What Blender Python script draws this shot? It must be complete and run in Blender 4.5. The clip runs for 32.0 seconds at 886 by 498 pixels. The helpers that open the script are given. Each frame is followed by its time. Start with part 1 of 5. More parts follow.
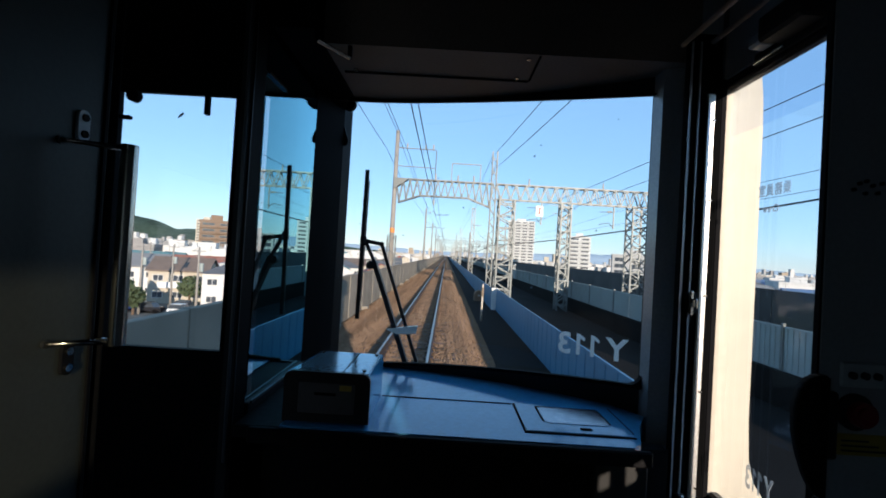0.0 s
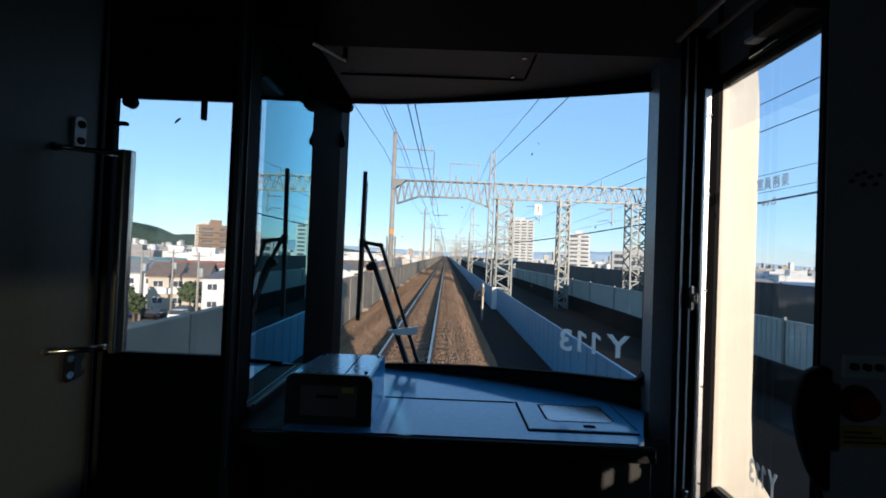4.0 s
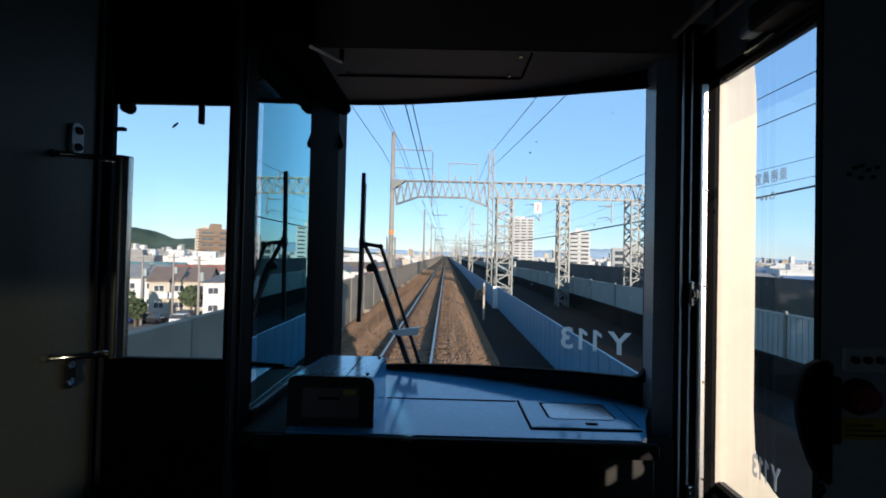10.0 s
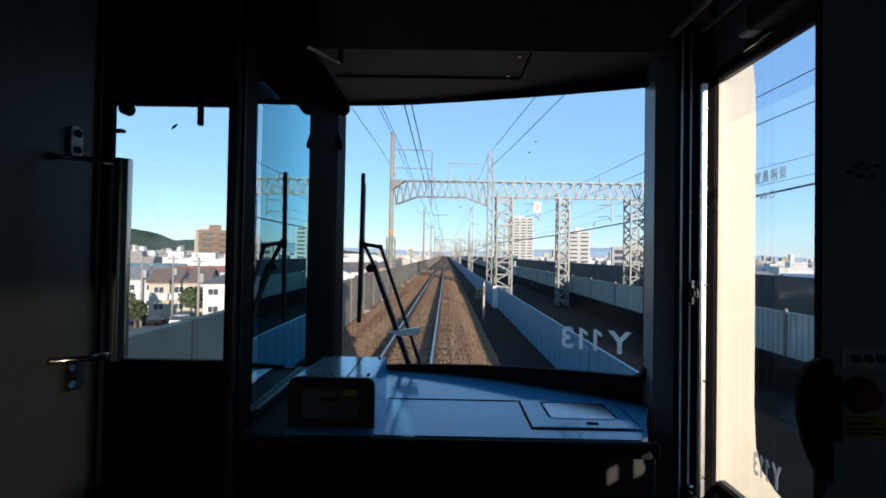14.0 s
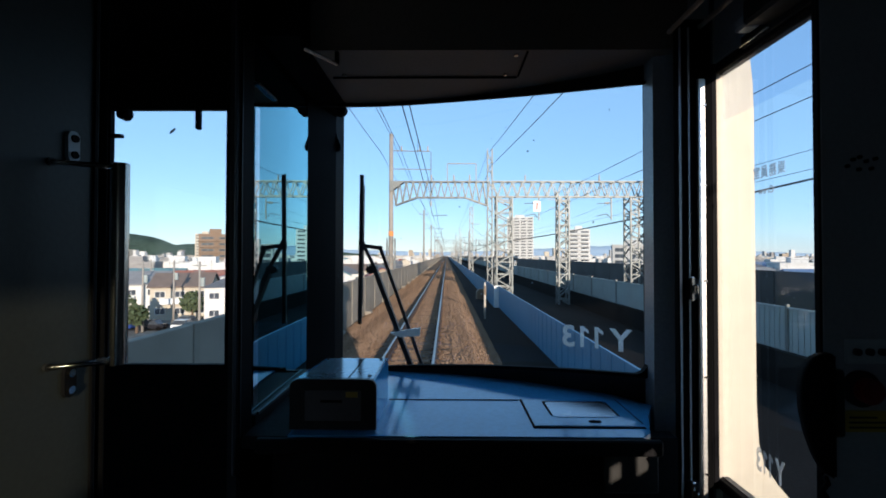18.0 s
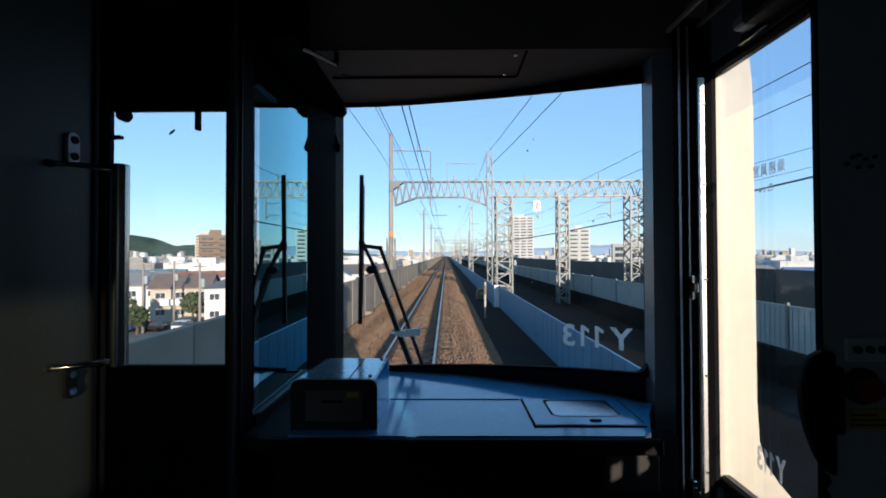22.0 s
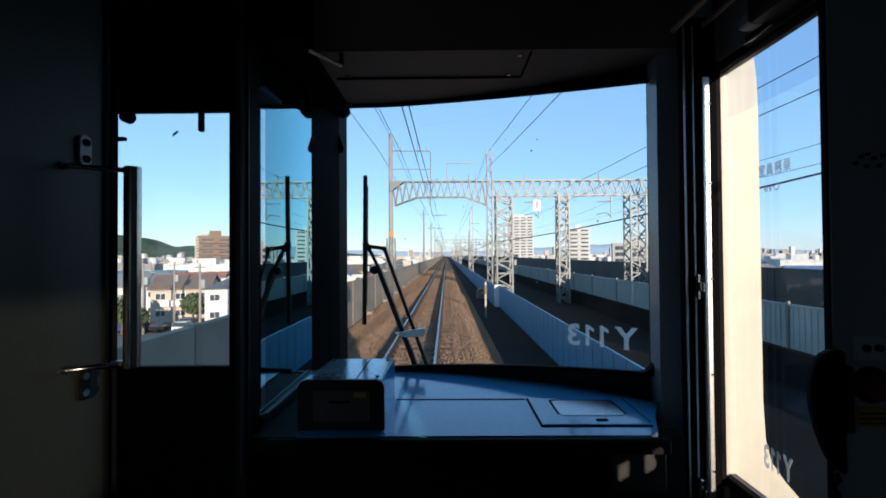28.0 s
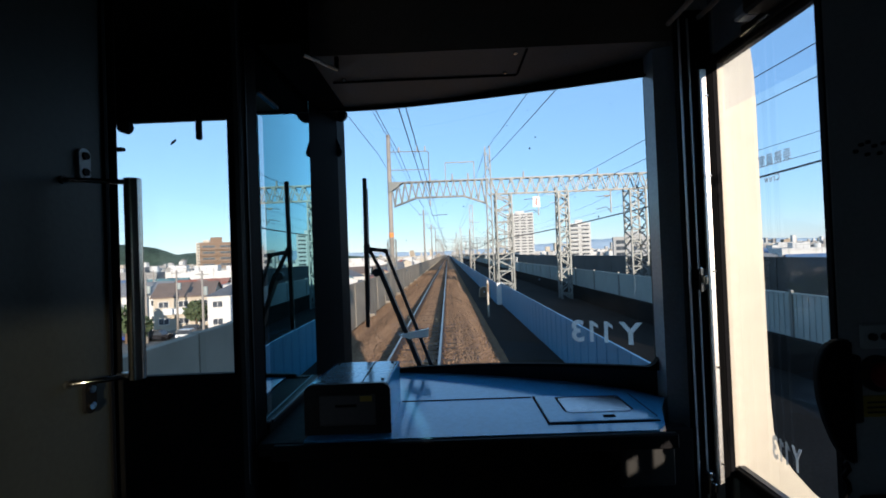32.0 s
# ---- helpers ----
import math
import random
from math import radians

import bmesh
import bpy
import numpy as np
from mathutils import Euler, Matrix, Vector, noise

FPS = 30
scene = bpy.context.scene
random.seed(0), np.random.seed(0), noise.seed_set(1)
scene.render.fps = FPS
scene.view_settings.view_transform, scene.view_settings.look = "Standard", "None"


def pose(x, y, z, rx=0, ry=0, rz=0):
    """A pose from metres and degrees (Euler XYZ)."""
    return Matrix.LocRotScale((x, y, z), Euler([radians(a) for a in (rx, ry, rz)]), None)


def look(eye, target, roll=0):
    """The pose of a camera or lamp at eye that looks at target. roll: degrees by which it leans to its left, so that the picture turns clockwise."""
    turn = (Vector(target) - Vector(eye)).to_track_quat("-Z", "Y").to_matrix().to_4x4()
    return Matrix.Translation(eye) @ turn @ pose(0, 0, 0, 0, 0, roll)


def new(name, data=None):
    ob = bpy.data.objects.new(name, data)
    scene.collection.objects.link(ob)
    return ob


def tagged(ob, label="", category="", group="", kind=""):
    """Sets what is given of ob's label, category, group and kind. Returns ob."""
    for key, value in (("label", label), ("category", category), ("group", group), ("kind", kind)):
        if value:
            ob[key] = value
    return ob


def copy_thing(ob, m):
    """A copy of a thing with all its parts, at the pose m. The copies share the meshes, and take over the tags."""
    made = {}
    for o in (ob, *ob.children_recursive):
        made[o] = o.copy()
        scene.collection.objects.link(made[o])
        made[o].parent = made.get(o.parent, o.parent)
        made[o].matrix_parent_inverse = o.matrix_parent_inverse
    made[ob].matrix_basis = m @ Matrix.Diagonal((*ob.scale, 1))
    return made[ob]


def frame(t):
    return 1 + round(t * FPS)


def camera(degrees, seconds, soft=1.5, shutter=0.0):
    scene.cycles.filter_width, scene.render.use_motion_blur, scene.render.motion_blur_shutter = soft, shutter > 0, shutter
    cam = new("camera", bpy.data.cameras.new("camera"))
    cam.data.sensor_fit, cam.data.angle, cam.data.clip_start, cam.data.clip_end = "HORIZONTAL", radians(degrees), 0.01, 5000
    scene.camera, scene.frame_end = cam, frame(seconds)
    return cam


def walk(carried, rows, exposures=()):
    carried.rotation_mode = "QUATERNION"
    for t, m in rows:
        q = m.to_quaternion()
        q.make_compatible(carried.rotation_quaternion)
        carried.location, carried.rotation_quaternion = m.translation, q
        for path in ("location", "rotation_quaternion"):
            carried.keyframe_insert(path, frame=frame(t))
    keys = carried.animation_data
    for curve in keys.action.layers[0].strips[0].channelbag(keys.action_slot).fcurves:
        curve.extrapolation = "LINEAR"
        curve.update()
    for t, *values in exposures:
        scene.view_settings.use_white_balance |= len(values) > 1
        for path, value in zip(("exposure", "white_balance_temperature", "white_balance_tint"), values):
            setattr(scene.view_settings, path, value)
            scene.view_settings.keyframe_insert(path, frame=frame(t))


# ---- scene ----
cam = camera(95.0, 32.0, soft=1.8)
PATH = [
    (0.0, pose(0.8453, -0.0006, 2.3009, 90.784, -3.406, 0.461)),
    (0.5, pose(0.8454, -0.0000, 2.3003, 90.821, -3.327, 0.469)),
    (1.0, pose(0.8458, -0.0003, 2.3003, 90.824, -3.321, 0.505)),
    (1.5, pose(0.8448, -0.0000, 2.2998, 90.847, -3.291, 0.437)),
    (2.0, pose(0.8452, -0.0004, 2.3000, 90.818, -3.190, 0.431)),
    (2.5, pose(0.8453, -0.0010, 2.2997, 90.857, -2.989, 0.456)),
    (3.0, pose(0.8461, -0.0006, 2.3007, 90.800, -2.737, 0.483)),
    (3.5, pose(0.8456, -0.0002, 2.3001, 90.817, -2.488, 0.440)),
    (5.5, pose(0.8475, -0.0004, 2.3006, 90.832, -1.887, 0.494)),
    (6.0, pose(0.8472, -0.0007, 2.3009, 90.817, -1.952, 0.458)),
    (6.5, pose(0.8468, -0.0005, 2.3016, 90.767, -1.934, 0.432)),
    (7.0, pose(0.8472, -0.0008, 2.3010, 90.804, -1.946, 0.454)),
    (7.5, pose(0.8475, -0.0005, 2.3012, 90.815, -1.465, 0.479)),
    (8.0, pose(0.8468, -0.0004, 2.3010, 90.820, -1.534, 0.452)),
    (8.5, pose(0.8470, -0.0001, 2.3007, 90.800, -1.303, 0.452)),
    (9.0, pose(0.8475, -0.0005, 2.3001, 90.833, -1.271, 0.474)),
    (9.5, pose(0.8477, -0.0005, 2.3001, 90.830, -1.271, 0.485)),
    (10.0, pose(0.8474, -0.0005, 2.3004, 90.816, -1.289, 0.466)),
    (10.5, pose(0.8470, -0.0001, 2.3000, 90.822, -1.165, 0.471)),
    (11.0, pose(0.8471, -0.0007, 2.3010, 90.792, -1.066, 0.463)),
    (11.5, pose(0.8477, -0.0005, 2.3010, 90.806, -1.383, 0.474)),
    (12.0, pose(0.8465, -0.0005, 2.3011, 90.780, -1.284, 0.415)),
    (12.5, pose(0.8471, -0.0007, 2.3010, 90.761, -1.138, 0.450)),
    (13.0, pose(0.8473, -0.0003, 2.2994, 90.856, -1.310, 0.463)),
    (13.5, pose(0.8472, -0.0007, 2.2997, 90.826, -1.068, 0.471)),
    (14.0, pose(0.8470, -0.0004, 2.3014, 90.790, -0.963, 0.436)),
    (14.5, pose(0.8484, -0.0010, 2.3019, 90.783, -0.930, 0.521)),
    (16.5, pose(0.8485, -0.0006, 2.3026, 90.849, 0.367, 0.496)),
    (17.0, pose(0.8477, -0.0001, 2.3013, 90.848, -0.297, 0.428)),
    (17.5, pose(0.8484, -0.0003, 2.3015, 90.832, 0.059, 0.461)),
    (18.0, pose(0.8487, 0.0003, 2.3005, 90.860, -0.098, 0.492)),
    (18.5, pose(0.8485, 0.0001, 2.2999, 90.836, -0.211, 0.484)),
    (19.0, pose(0.8484, 0.0001, 2.3014, 90.814, 0.229, 0.514)),
    (19.5, pose(0.8490, -0.0001, 2.3010, 90.858, 0.035, 0.518)),
    (20.0, pose(0.8483, -0.0003, 2.3009, 90.875, 0.326, 0.482)),
    (20.5, pose(0.8489, -0.0003, 2.3004, 90.845, 0.186, 0.503)),
    (21.0, pose(0.8500, -0.0000, 2.3000, 90.850, 0.300, 0.550)),
    (21.5, pose(0.8488, -0.0006, 2.3005, 90.823, 0.335, 0.501)),
    (22.0, pose(0.8487, 0.0000, 2.3003, 90.836, 0.164, 0.502)),
    (22.5, pose(0.8483, 0.0001, 2.3005, 90.794, 0.124, 0.482)),
    (23.0, pose(0.8476, -0.0003, 2.3009, 90.830, 0.448, 0.452)),
    (23.5, pose(0.8488, -0.0006, 2.3016, 90.839, 0.904, 0.474)),
    (24.0, pose(0.8460, -0.0014, 2.3022, 90.803, -0.659, 0.434)),
    (24.5, pose(0.8431, -0.0007, 2.3088, 90.823, 2.115, 1.013)),
    (25.0, pose(0.8431, -0.0014, 2.3070, 90.842, 1.182, 0.723)),
    (25.5, pose(0.8426, -0.0006, 2.3060, 90.902, 0.909, 0.772)),
    (27.5, pose(0.8363, -0.0016, 2.3009, 90.801, 0.356, 0.423)),
    (28.0, pose(0.8365, -0.0016, 2.3013, 90.821, 0.397, 0.499)),
    (28.5, pose(0.8368, -0.0010, 2.3012, 90.794, 0.625, 0.478)),
    (29.0, pose(0.8368, -0.0013, 2.3015, 90.746, 0.804, 0.468)),
    (29.5, pose(0.8367, -0.0018, 2.3014, 90.789, 0.903, 0.482)),
    (30.0, pose(0.8363, -0.0019, 2.3031, 90.742, 1.207, 0.467)),
    (30.5, pose(0.8362, -0.0009, 2.3026, 90.761, 1.223, 0.471)),
    (31.0, pose(0.8367, -0.0020, 2.3030, 90.754, 1.506, 0.447)),
    (31.5, pose(0.8360, -0.0015, 2.3028, 90.814, 2.604, 0.478)),
    (32.0, pose(0.8355, -0.0011, 2.3039, 90.758, 2.193, 0.653)),
]
walk(cam, PATH, exposures=[(0.0, 1.08, 5780, 13), (32.0, 1.08, 5780, 13)])

# ---------------------------------------------------------------- world, sun, light
SUN_EL, SUN_AZ = 9.5, 17.0            # azimuth measured from straight behind towards the right
world = bpy.data.worlds.new("sky_world")
scene.world = world
world.use_nodes = True
wn = world.node_tree.nodes
sky = wn.new("ShaderNodeTexSky")
sky.sky_type = "NISHITA"
sky.sun_disc = False
sky.sun_elevation = radians(SUN_EL)
sky.sun_rotation = radians(180.0 - SUN_AZ)
sky.altitude = 20.0
sky.air_density, sky.dust_density, sky.ozone_density = 1.0, 0.0, 2.0
wn["Background"].inputs["Strength"].default_value = 0.128
haze = wn.new("ShaderNodeMix")            # thin even haze in front of the clear sky
haze.data_type = "RGBA"
haze.inputs["Factor"].default_value = 0.64
haze.inputs["B"].default_value = (1.4, 2.45, 3.55, 1)
world.node_tree.links.new(sky.outputs["Color"], haze.inputs["A"])
world.node_tree.links.new(haze.outputs["Result"], wn["Background"].inputs["Color"])
sun_data = bpy.data.lights.new("sun", "SUN")
sun_data.energy, sun_data.angle, sun_data.color = 3.5, radians(0.53), (1.0, 0.8, 0.58)
sun = new("sun", sun_data)
to_sun = Vector((math.sin(radians(SUN_AZ)) * math.cos(radians(SUN_EL)),
                 -math.cos(radians(SUN_AZ)) * math.cos(radians(SUN_EL)), math.sin(radians(SUN_EL))))
sun.matrix_world = look(to_sun * 60, (0, 0, 0))


# ---------------------------------------------------------------- materials
def mat(name, color, rough=0.6, metal=0.0, fine=60.0, coarse=3.0, var=0.15, bump=0.1, tint=0.0, spec=0.5, stretch=(1, 1, 1)):
    """A painted or mineral surface with fine grain, coarse stains and a small relief."""
    m = bpy.data.materials.new(name)
    m.use_nodes = True
    n, l = m.node_tree.nodes, m.node_tree.links
    b = n["Principled BSDF"]
    tc = n.new("ShaderNodeTexCoord")
    a, c = n.new("ShaderNodeTexNoise"), n.new("ShaderNodeTexNoise")
    a.inputs["Scale"].default_value, c.inputs["Scale"].default_value = fine, coarse
    a.inputs["Detail"].default_value = c.inputs["Detail"].default_value = 4.0
    l.new(tc.outputs["Object"], a.inputs["Vector"])
    mp = n.new("ShaderNodeMapping")
    mp.inputs["Scale"].default_value = stretch
    l.new(tc.outputs["Object"], mp.inputs["Vector"])
    l.new(mp.outputs["Vector"], c.inputs["Vector"])
    add = n.new("ShaderNodeMath")
    add.operation = "ADD"
    l.new(a.outputs["Fac"], add.inputs[0])
    l.new(c.outputs["Fac"], add.inputs[1])
    mr = n.new("ShaderNodeMapRange")
    mr.inputs["From Min"].default_value, mr.inputs["From Max"].default_value = 0.65, 1.35
    mr.inputs["To Min"].default_value, mr.inputs["To Max"].default_value = 1 - var, 1 + var
    l.new(add.outputs[0], mr.inputs["Value"])
    value = mr.outputs["Result"]
    if tint:
        oi = n.new("ShaderNodeObjectInfo")
        tr = n.new("ShaderNodeMapRange")
        tr.inputs["To Min"].default_value, tr.inputs["To Max"].default_value = 1 - tint, 1 + tint
        l.new(oi.outputs["Random"], tr.inputs["Value"])
        mu = n.new("ShaderNodeMath")
        mu.operation = "MULTIPLY"
        l.new(value, mu.inputs[0])
        l.new(tr.outputs["Result"], mu.inputs[1])
        value = mu.outputs[0]
    mix = n.new("ShaderNodeMix")
    mix.data_type, mix.blend_type = "RGBA", "MULTIPLY"
    mix.inputs["Factor"].default_value = 1.0
    mix.inputs["A"].default_value = (*color, 1)
    l.new(value, mix.inputs["B"])
    l.new(mix.outputs["Result"], b.inputs["Base Color"])
    b.inputs["Roughness"].default_value = rough
    b.inputs["Metallic"].default_value = metal
    b.inputs["Specular IOR Level"].default_value = 0.08 if rough > 0.8 else spec
    if bump:
        bp = n.new("ShaderNodeBump")
        bp.inputs["Strength"].default_value = bump
        bp.inputs["Distance"].default_value = 0.01
        l.new(a.outputs["Fac"], bp.inputs["Height"])
        l.new(bp.outputs["Normal"], b.inputs["Normal"])
    return m


def glass_mat(name, gloss, tint, sheen=(0.8, 0.8, 0.8)):
    """A thin pane: clear, with a Fresnel-weighted mirror on top."""
    m = bpy.data.materials.new(name)
    m.use_nodes = True
    n, l = m.node_tree.nodes, m.node_tree.links
    n.remove(n["Principled BSDF"])
    t, g, mix, fr, mu = (n.new("ShaderNodeBsdfTransparent"), n.new("ShaderNodeBsdfGlossy"), n.new("ShaderNodeMixShader"),
                         n.new("ShaderNodeFresnel"), n.new("ShaderNodeMath"))
    t.inputs["Color"].default_value = (*tint, 1)
    g.inputs["Color"].default_value = (*sheen, 1)
    g.inputs["Roughness"].default_value = 0.0
    fr.inputs["IOR"].default_value = 1.5
    mu.operation = "MULTIPLY"
    mu.inputs[1].default_value = gloss
    l.new(fr.outputs[0], mu.inputs[0])
    l.new(mu.outputs[0], mix.inputs["Fac"])
    l.new(t.outputs[0], mix.inputs[1])
    l.new(g.outputs[0], mix.inputs[2])
    l.new(mix.outputs[0], n["Material Output"].inputs["Surface"])
    return m


M = {
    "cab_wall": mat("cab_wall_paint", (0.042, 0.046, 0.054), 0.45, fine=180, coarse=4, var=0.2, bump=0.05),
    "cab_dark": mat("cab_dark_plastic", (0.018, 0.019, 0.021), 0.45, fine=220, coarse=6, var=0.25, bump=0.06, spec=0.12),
    "cab_header": mat("cab_header_laminate", (0.25, 0.19, 0.15), 0.5, fine=160, coarse=5, var=0.15, bump=0.04),
    "cab_leaf": mat("door_leaf_paint", (0.026, 0.029, 0.028), 0.45, fine=160, coarse=3, var=0.15, bump=0.03, spec=0.2),
    "cab_pillar": mat("pillar_panel_paint", (0.42, 0.42, 0.43), 0.2, fine=160, coarse=3, var=0.15, bump=0.02),
    "cab_bulkhead": mat("bulkhead_paint", (0.25, 0.262, 0.285), 0.5, fine=160, coarse=4, var=0.12, bump=0.03),
    "saloon": mat("saloon_panel", (0.7, 0.68, 0.62), 0.5, fine=100, coarse=2, var=0.08, bump=0.02),
    "cab_gloss": mat("cab_gloss_panel", (0.024, 0.03, 0.04), 0.32, fine=160, coarse=3, var=0.15, bump=0.02, spec=0.8),
    "cab_grey": mat("cab_grey_panel", (0.018, 0.018, 0.017), 0.4, fine=160, coarse=3, var=0.15, bump=0.03),
    "desk": mat("desk_laminate", (0.088, 0.315, 0.57), 0.11, fine=120, coarse=3, var=0.12, bump=0.008, spec=1.0),
    "pale_lam": mat("pale_blue_laminate", (0.3, 0.33, 0.37), 0.22, 1.0, fine=120, coarse=3, var=0.1, bump=0.006, spec=1.0),
    "box_lid": mat("box_lid_paint", (0.3, 0.46, 0.56), 0.14, 0.55, fine=120, coarse=4, var=0.12, bump=0.006, spec=1.0),
    "speck": mat("brown_speck", (0.22, 0.25, 0.28), 0.9, var=0.2, bump=0),
    "desk_edge": mat("desk_edge_rubber", (0.008, 0.008, 0.009), 0.55, var=0.2, spec=0.05),
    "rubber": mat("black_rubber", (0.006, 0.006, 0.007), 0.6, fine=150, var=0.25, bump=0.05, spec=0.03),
    "chrome": mat("brushed_steel", (0.5, 0.48, 0.45), 0.17, 1.0, fine=300, coarse=8, var=0.12, bump=0.02),
    "alu": mat("worn_aluminium", (0.62, 0.62, 0.6), 0.38, 1.0, fine=200, coarse=6, var=0.15, bump=0.03),
    "reveal": mat("cream_reveal_paint", (0.44, 0.4, 0.325), 0.5, fine=50, coarse=7, var=0.08, bump=0.03),
    "white_plate": mat("white_plastic", (0.6, 0.62, 0.62), 0.45, var=0.08),
    "pale_plate": mat("pale_grey_plate", (0.32, 0.35, 0.38), 0.45, var=0.08),
    "red": mat("red_plastic", (0.13, 0.008, 0.01), 0.4, var=0.1),
    "yellow": mat("yellow_label", (0.28, 0.2, 0.02), 0.5, var=0.1),
    "letter": mat("white_lettering", (0.85, 0.87, 0.87), 0.5, var=0.05, bump=0),
    "etched": mat("etched_lettering", (0.42, 0.5, 0.58), 0.7, var=0.08, bump=0),
    "body": mat("stainless_body", (0.5, 0.5, 0.5), 0.4, 0.9, fine=80, coarse=3, var=0.1),
    "wiper": mat("wiper_black", (0.01, 0.01, 0.011), 0.5, var=0.2),
    "wiper_glint": mat("wiper_pale_paint", (0.75, 0.78, 0.76), 0.4, 0.0, var=0.1),
    "glass": glass_mat("window_glass", 1.0, (0.93, 0.95, 0.95)),
    "glass_side": glass_mat("partition_glass", 4.0, (0.5, 0.55, 0.6), (0.44, 0.79, 0.86)),
    "glass_margin": glass_mat("clear_glass_margin", 5.0, (0.6, 0.65, 0.7), (0.9, 0.94, 0.96)),
    # tinted to weaken the sunbeam that falls on the door leaf
    "glass_beam_dim": glass_mat("smoked_glass", 1.0, (0.72, 0.75, 0.6)),
    "glass_edge": glass_mat("glass_edge", 0.05, (0.93, 0.95, 0.95)),
    "glass_band": glass_mat("tinted_glass", 0.3, (0.84, 0.89, 0.97)),
    "rail": mat("rail_steel", (0.06, 0.035, 0.022), 0.65, 0.3, fine=60, var=0.3),
    "rail_head": mat("rail_running_face", (0.34, 0.32, 0.3), 0.36, 1.0, fine=90, var=0.12, bump=0.02),
    "sleeper": mat("sleeper_wood", (0.125, 0.083, 0.054), 0.9, fine=40, coarse=4, var=0.35, bump=0.4, tint=0.3),
    "ballast": mat("ballast_bed", (0.175, 0.112, 0.068), 0.95, fine=26, coarse=2.2, var=0.4, bump=0.6, stretch=(1, 0.05, 1)),
    "stone": mat("ballast_stone", (0.215, 0.14, 0.09), 0.9, fine=9, coarse=2.2, var=0.36, bump=0.3, stretch=(1, 0.05, 1)),
    "concrete": mat("weathered_concrete", (0.24, 0.212, 0.173), 0.9, fine=70, coarse=1.3, var=0.2, bump=0.15, tint=0.08),
    # shade beside the walls is put into this near-black colour
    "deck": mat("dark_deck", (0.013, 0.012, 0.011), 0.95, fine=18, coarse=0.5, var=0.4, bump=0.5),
    "steel_wall": mat("galvanised_wall_sheet", (0.08, 0.205, 0.325), 0.5, 0.1, fine=40, coarse=1.5, var=0.18, bump=0.05, tint=0.06),
    "fence": mat("grey_fence_sheet", (0.29, 0.33, 0.32), 0.55, 0.1, fine=40, coarse=1.0, var=0.15, tint=0.08),
    "barrier": mat("dark_noise_barrier", (0.05, 0.05, 0.048), 0.8, fine=20, coarse=0.6, var=0.3, tint=0.12),
    "galv": mat("galvanised_steel", (0.15, 0.16, 0.155), 0.5, 0.35, fine=40, coarse=2, var=0.15, bump=0.05),
    "pole": mat("concrete_pole", (0.27, 0.25, 0.225), 0.85, fine=40, coarse=1.5, var=0.18, bump=0.1),
    "orange": mat("orange_band", (0.75, 0.27, 0.06), 0.6, var=0.12),
    "insul": mat("brown_insulator", (0.35, 0.33, 0.3), 0.3, var=0.1),
    "wire": mat("dark_wire", (0.02, 0.02, 0.02), 0.7, 0.0, var=0.1, bump=0),
    "ground": mat("town_ground", (0.19, 0.18, 0.16), 0.95, fine=0.8, coarse=0.03, var=0.35, bump=0.1),
    "hill": mat("wooded_hill", (0.06, 0.085, 0.06), 1.0, fine=0.05, coarse=0.006, var=0.4, bump=0),
    # distance haze is put into this colour
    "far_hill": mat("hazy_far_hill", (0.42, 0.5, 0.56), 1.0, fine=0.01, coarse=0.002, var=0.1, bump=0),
    "asphalt": mat("asphalt", (0.055, 0.055, 0.055), 0.9, fine=8, coarse=0.2, var=0.25),
    "pane": mat("dark_window_pane", (0.05, 0.06, 0.075), 0.12, fine=4, coarse=0.6, var=0.3, bump=0),
    "frame": mat("window_frame_white", (0.62, 0.62, 0.6), 0.5, var=0.08),
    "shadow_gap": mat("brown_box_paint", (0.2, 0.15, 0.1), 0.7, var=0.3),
    "post_paint": mat("weathered_post_paint", (0.5, 0.44, 0.36), 0.7, fine=30, coarse=4, var=0.3),
    "rust": mat("rusty_plate", (0.16, 0.1, 0.06), 0.8, fine=40, coarse=6, var=0.4),
    "foliage": mat("leaf_green", (0.06, 0.085, 0.035), 0.8, fine=6, coarse=1, var=0.5, tint=0.25),
    "car_black": mat("dark_car_paint", (0.02, 0.02, 0.024), 0.25, fine=40, var=0.1, bump=0),
    "car_blue": mat("blue_car_paint", (0.03, 0.06, 0.22), 0.25, fine=40, var=0.1, bump=0),
    "mast_paint": mat("pale_mast_paint", (0.36, 0.35, 0.31), 0.6, fine=30, coarse=2, var=0.18, bump=0.05),
    # near-zero colour, so that the backing stays dark in the sun
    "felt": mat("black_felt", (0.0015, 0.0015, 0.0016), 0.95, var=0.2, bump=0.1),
    "trunk": mat("bark", (0.12, 0.085, 0.06), 0.95, fine=20, var=0.3, bump=0.5),
}
lt_ = M["letter"].node_tree
tl, mx = lt_.nodes.new("ShaderNodeBsdfTranslucent"), lt_.nodes.new("ShaderNodeMixShader")
tl.inputs["Color"].default_value = (0.92, 0.93, 0.93, 1)
mx.inputs["Fac"].default_value = 0.6
lt_.links.new(lt_.nodes["Principled BSDF"].outputs[0], mx.inputs[1])
lt_.links.new(tl.outputs[0], mx.inputs[2])
lt_.links.new(mx.outputs[0], lt_.nodes["Material Output"].inputs["Surface"])
et_ = M["etched"].node_tree               # thin print, half clear
tp, mx = et_.nodes.new("ShaderNodeBsdfTransparent"), et_.nodes.new("ShaderNodeMixShader")
mx.inputs["Fac"].default_value = 0.55
et_.links.new(et_.nodes["Principled BSDF"].outputs[0], mx.inputs[1])
et_.links.new(tp.outputs[0], mx.inputs[2])
et_.links.new(mx.outputs[0], et_.nodes["Material Output"].inputs["Surface"])
